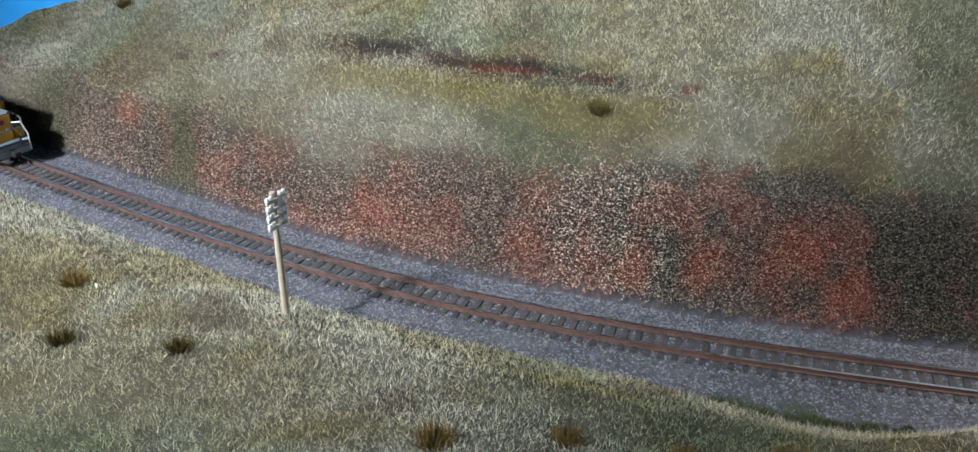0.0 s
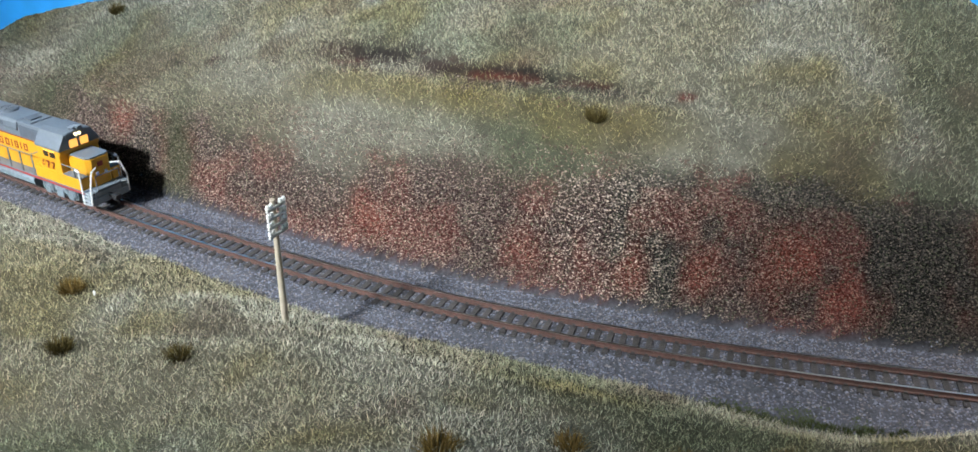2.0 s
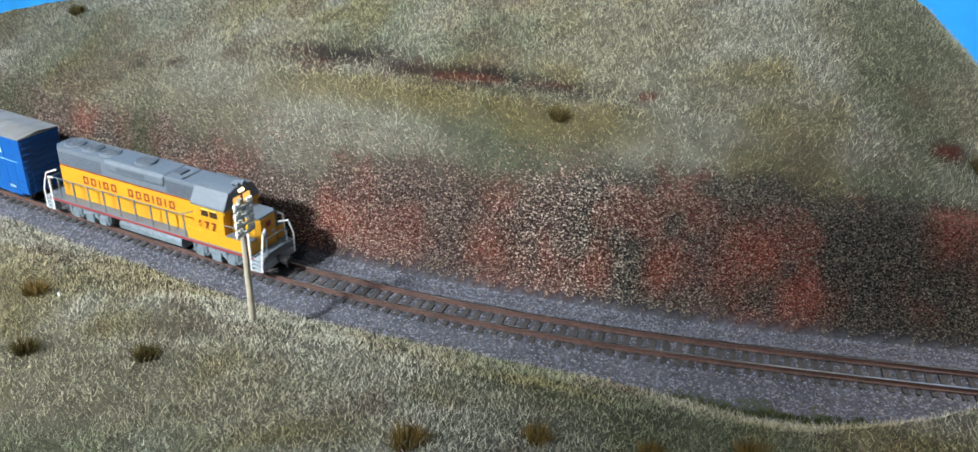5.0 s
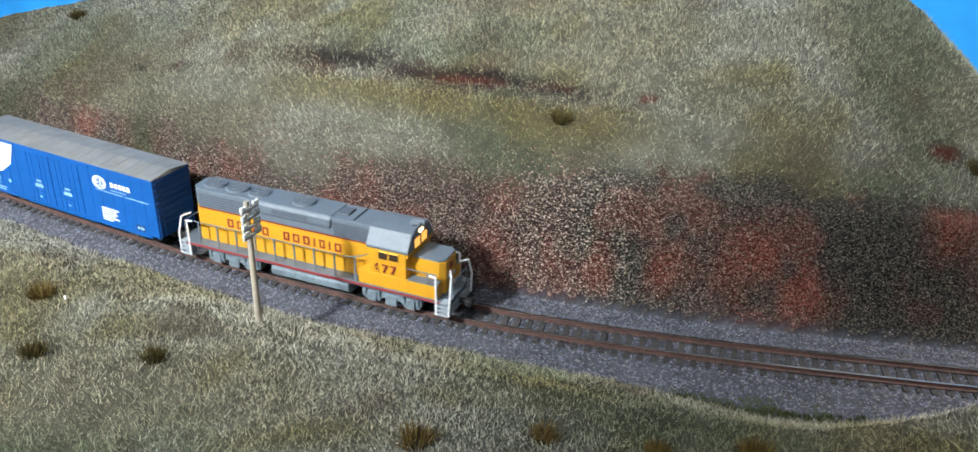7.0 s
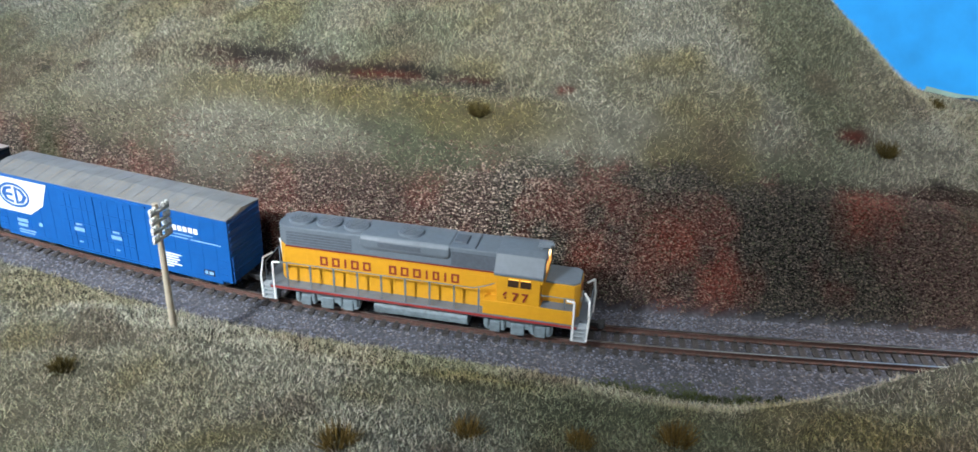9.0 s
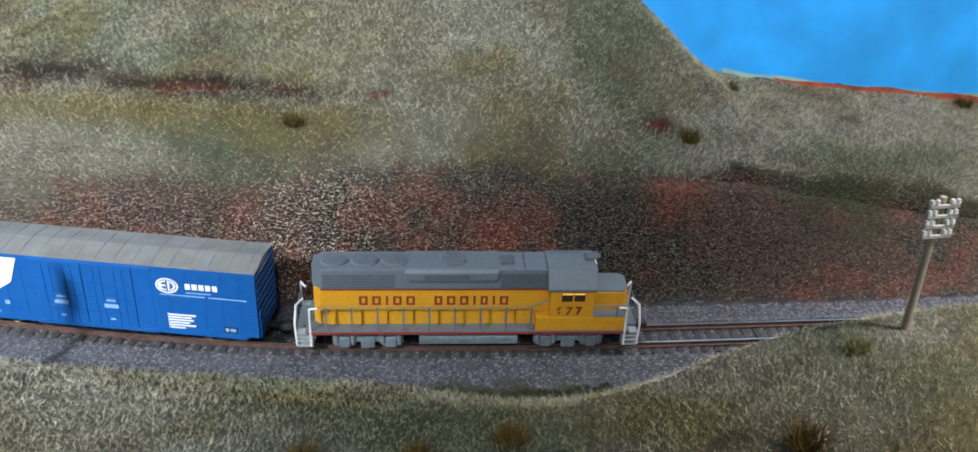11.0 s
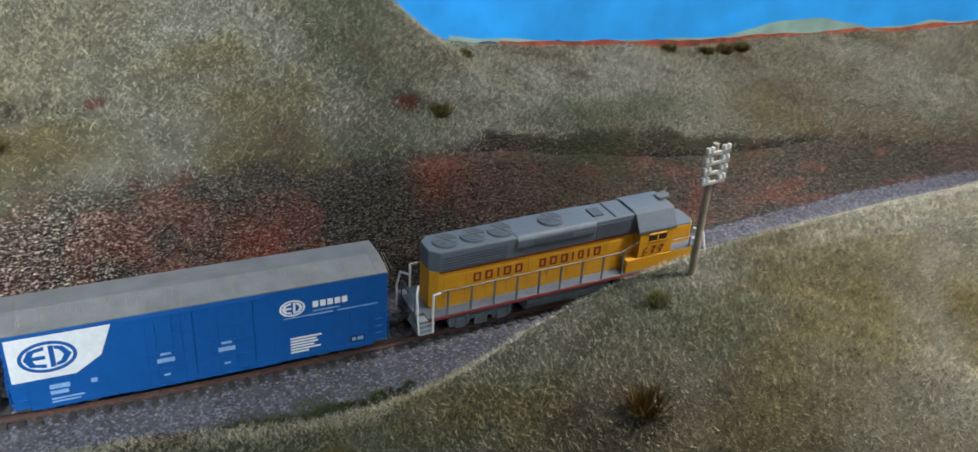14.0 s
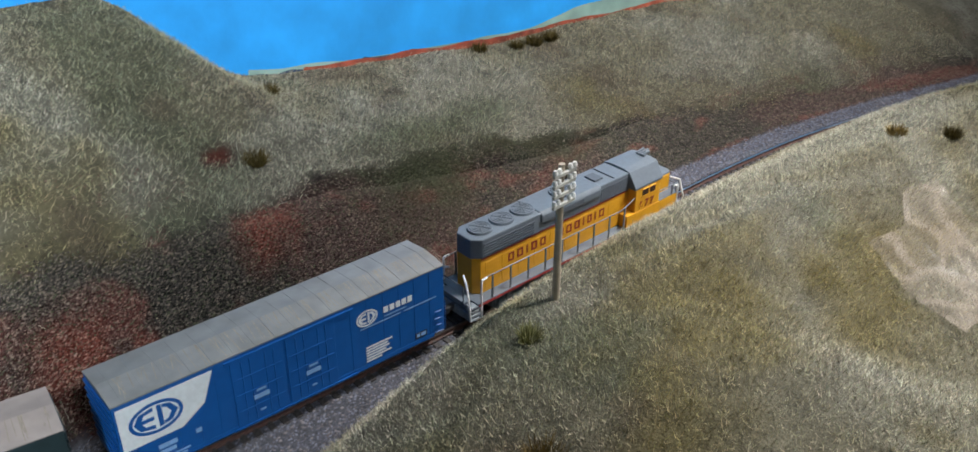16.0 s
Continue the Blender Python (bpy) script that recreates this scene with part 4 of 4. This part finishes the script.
def boxcar(label, side, end, roofing, print_main, stripes):
    car = tagged(new("boxcar"), label, "boxcar", "cars of the train")
    add = lambda name, bm, m, lab="", parent=None: part(name, bm, m, parent or car, lab)
    L, W = 50.0, 9.1
    body = add("body", boxes((-L, L, -W, W, 4.9, 28.0), bevel=0.12), side)
    add("side_sill", boxes((-L + 4, L - 4, -W - 0.12, -W + 0.3, 4.0, 5.4), (-L + 4, L - 4, W - 0.3, W + 0.12, 4.0, 5.4)), side, parent=body)
    roof = bmesh.new()
    prism(roof, [(-W - 0.15, 28.02), (W + 0.15, 28.02), (W + 0.15, 28.4), (0, 29.5), (-W - 0.15, 28.4)], -L - 0.1, L + 0.1)
    roof_part = add("roof", roof, roofing, "weathered galvanised roof with cross seams")
    for k in range(17):
        x = -L + 3.0 + k * (2 * L - 6) / 16
        for s in (-1, 1):
            bm = bmesh.new()
            v = [bm.verts.new(p) for p in ((x, 0, 29.52), (x, s * W, 28.43), (x + 0.5, s * W, 28.43), (x + 0.5, 0, 29.52),
                                           (x, 0, 29.62), (x, s * W, 28.55), (x + 0.5, s * W, 28.55), (x + 0.5, 0, 29.62))]
            for q in ((0, 1, 2, 3), (4, 5, 6, 7), (0, 1, 5, 4), (1, 2, 6, 5), (2, 3, 7, 6), (3, 0, 4, 7)):
                bm.faces.new([v[i] for i in q])
            bmesh.ops.recalc_face_normals(bm, faces=bm.faces)
            part("roof_seam", bm, roofing, roof_part)
        for _ in range(5):
            bm = bmesh.new()
            sx, w, o = rng.uniform(-1.6, 0.8), rng.uniform(0.07, 0.20), rng.uniform(0.6, 5.4)
            y1 = -W * rng.uniform(0.5, 0.98)
            z0, z1 = 29.545, 29.545 + 1.1 * y1 / W
            v = [bm.verts.new(p) for p in ((x + o, 0, z0), (x + o + sx, y1, z1), (x + o + sx + w, y1, z1), (x + o + w, 0, z0))]
            bm.faces.new(v)
            part("rust_streak", bm, SEAM, roof_part)
    for e in (-1, 1):
        for k in range(8):
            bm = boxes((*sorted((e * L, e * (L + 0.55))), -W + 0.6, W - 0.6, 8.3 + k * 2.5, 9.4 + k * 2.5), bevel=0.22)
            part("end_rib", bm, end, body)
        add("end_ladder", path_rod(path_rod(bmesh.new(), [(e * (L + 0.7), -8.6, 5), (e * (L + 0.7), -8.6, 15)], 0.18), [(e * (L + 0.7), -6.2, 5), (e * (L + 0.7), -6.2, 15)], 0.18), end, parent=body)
        add("draft_box", boxes((*sorted((e * 44, e * 50.4)), -2.0, 2.0, 3.0, 4.4)), BLACK)
        coupler(car, e * 50.0, e)
        bm = boxes((e * 37 - 7.5, e * 37 + 7.5, -6.6, -5.4, 1.8, 4.0), (e * 37 - 7.5, e * 37 + 7.5, 5.4, 6.6, 1.8, 4.0), (e * 37 - 1.6, e * 37 + 1.6, -6.8, 6.8, 1.2, 4.2), bevel=0.25)
        add("truck", bm, BLACK)
        for u in (-5.4, 5.4):
            wheelset(car, e * 37 + u, 2.6)
    add("underframe", boxes((-44, 44, -3.0, 3.0, 2.6, 4.2)), BLACK)
    for s in (-1, 1):
        yy = lambda a, b: sorted((s * (W + a), s * (W + b)))
        # plug doors, their rods and the side posts
        for x0 in (-19.5, -3.5):
            door = add("door", boxes((x0, x0 + 15.2, *yy(0.0, 0.30), 4.8, 26.4), bevel=0.1), side, parent=body)
            for u in (3.0, 5.4, 9.8, 12.2):
                part("door_rod", rod(bmesh.new(), (x0 + u, s * (W + 0.36), 5.4), (x0 + u, s * (W + 0.36), 25.8), 0.12, 6), side, door)
            for z in (9.5, 14.8, 20.0):
                part("door_rib", boxes((x0 + 0.8, x0 + 14.4, *yy(0.28, 0.45), z, z + 0.5)), side, door)
            if print_main:
                part("door_plate", boxes((x0 + 5.2, x0 + 9.8, *yy(0.46, 0.52), 11.8, 13.2), (x0 + 6.2, x0 + 9.0, *yy(0.46, 0.52), 14.2, 14.9), (x0 + 6.6, x0 + 8.2, *yy(0.46, 0.52), 7.4, 8.0)), PRINTDIM, door)
        for z0, z1 in ((4.0, 4.6), (26.5, 27.1)):
            add("door_track", boxes((-21, 18, *yy(0.0, 0.5), z0, z1)), side, parent=body)
        for x in (-46, -40.5, -35, -29.5, -24, 17, 22.5, 28, 33.5, 39, 44.5):
            add("side_rivet_strip", boxes((x, x + 0.35, *yy(0.0, 0.10), 4.4, 27.8)), side, parent=body)
        for x in (-48.6, 46.4):
            bm = bmesh.new()
            for z in (5.5, 8.0, 10.5, 13.0):
                rod(bm, (x, s * (W + 0.45), z), (x + 2.2, s * (W + 0.45), z), 0.16, 6)
            add("ladder_rungs", bm, side, parent=body)
        if print_main:
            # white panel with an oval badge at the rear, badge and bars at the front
            bm = bmesh.new()
            prism(bm, [(-49.3, 13.6), (-34.0, 13.6), (-27.5, 18.0), (-24.2, 26.8), (-49.3, 26.8)], *yy(0.12, 0.20), "y")
            add("white_panel", bm, PRINT, "white painted panel with a blue oval badge", body)
            for cx, cz, rx, rz, m, o in ((-40.0, 20.2, 7.0, 4.8, BLUE, 0.22), (22.5, 21.6, 3.6, 2.7, PRINT, 0.14)):
                bm = bmesh.new()
                rim = np.linspace(0, 2 * math.pi, 33)[:-1]
                ring = [bm.verts.new((cx + rx * math.cos(a), s * (W + o), cz + rz * math.sin(a))) for a in rim]
                inner = [bm.verts.new((cx + (rx - 0.20 * rz) * math.cos(a), s * (W + o), cz + rz * 0.80 * math.sin(a))) for a in rim]
                for i in range(32):
                    k = (i + 1) % 32
                    bm.faces.new((ring[i], ring[k], inner[k], inner[i]))
                badge = add("oval_badge", bm, m, "oval badge in outline", body)
                y0, y1 = yy(o - 0.02, o)
                left = [(-0.08, 0.70), (-0.62, 0.52), (-0.82, 0.0), (-0.62, -0.52), (-0.08, -0.70), (-0.08, -0.46), (-0.42, -0.38), (-0.52, -0.12), (-0.08, -0.12), (-0.08, 0.12), (-0.52, 0.12), (-0.42, 0.38), (-0.08, 0.46)]
                bow = [(0.26, 0.66), (0.56, 0.54), (0.82, 0.0), (0.56, -0.54), (0.26, -0.66), (0.26, -0.44), (0.42, -0.36), (0.56, 0.0), (0.42, 0.36), (0.26, 0.44)]
                upright = [(0.06, 0.70), (0.24, 0.67), (0.24, -0.67), (0.06, -0.70)]
                for stroke in (left, upright, bow):
                    part("badge_mark", prism(bmesh.new(), [(cx + u * rx, cz + w * rz) for u, w in stroke], y0, y1, "y"), m, badge)
            bm = boxes(*[(28.2 + k * 2.1, 29.8 + k * 2.1, *yy(0.12, 0.16), 20.8, 22.8) for k in range(5)])
            add("name_bars", bm, PRINT, "", body)
            add("motto_line", boxes((20.0, 34.0, *yy(0.12, 0.15), 18.2, 18.6), (35.2, 47.0, *yy(0.12, 0.15), 18.2, 18.6), (28.2, 36.0, *yy(0.12, 0.15), 19.4, 19.8)), PRINTDIM, "", body)
            add("data_block", boxes(*[(21.5, 21.5 + w, *yy(0.12, 0.15), 6.2 + k * 0.95, 6.8 + k * 0.95) for k, w in enumerate((5.2, 8.6, 6.8, 8.0, 7.5, 9.0))]), PRINT, "", body)
            add("reporting_bars", boxes((-41, -36, *yy(0.12, 0.15), 9.8, 11.2), (-41, -36.6, *yy(0.12, 0.15), 8.0, 9.2), (-41, -33, *yy(0.12, 0.15), 6.4, 6.9), (-41, -34, *yy(0.12, 0.15), 5.4, 5.9), (-31, -29.4, *yy(0.12, 0.15), 9.6, 11.0)), PRINTDIM, "", body)
            add("inspection_plate", boxes((39.0, 43.2, *yy(0.12, 0.17), 6.2, 8.2)), BLACK, "", body)
            add("plate_marks", boxes((39.4, 40.6, *yy(0.18, 0.2), 6.6, 7.8), (41.0, 42.8, *yy(0.18, 0.2), 6.6, 7.8)), PRINTDIM, "", body)
        if stripes:
            add("white_stripe", boxes((30, 47.5, *yy(0.12, 0.16), 18.0, 20.2), (30, 40, *yy(0.12, 0.16), 14.0, 15.2)), PRINT, "white bars on the dark side", body)
    return car


loco = locomotive()
blue_car = boxcar("bright blue boxcar with a grey seamed roof and white badges", BLUE, BLUESHADE, ROOF, True, False)
green_car = boxcar("dark green boxcar with a weathered brownish roof", DARKGREEN, DARKGREEN, ROOFBROWN, False, True)


# ---- the train runs ----
SPEED, START = 34.1, -284.0       # mm a second, mm along the track at the start


def run(thing, behind, wheelbase):
    rows = []
    for k in range(33):
        t = k * 0.5
        s = START + SPEED * t - behind
        ax, ay, _ = on_track(s + wheelbase / 2)
        bx, by, _ = on_track(s - wheelbase / 2)
        rows.append((t, pose((ax + bx) / 2 * MM, (ay + by) / 2 * MM, 0, 0, 0, math.degrees(math.atan2(ay - by, ax - bx)))))
    walk(thing, rows)


def motions():
    run(loco, 0, 63)
    run(blue_car, 113.2, 74)
    run(green_car, 223.2, 74)


motions()
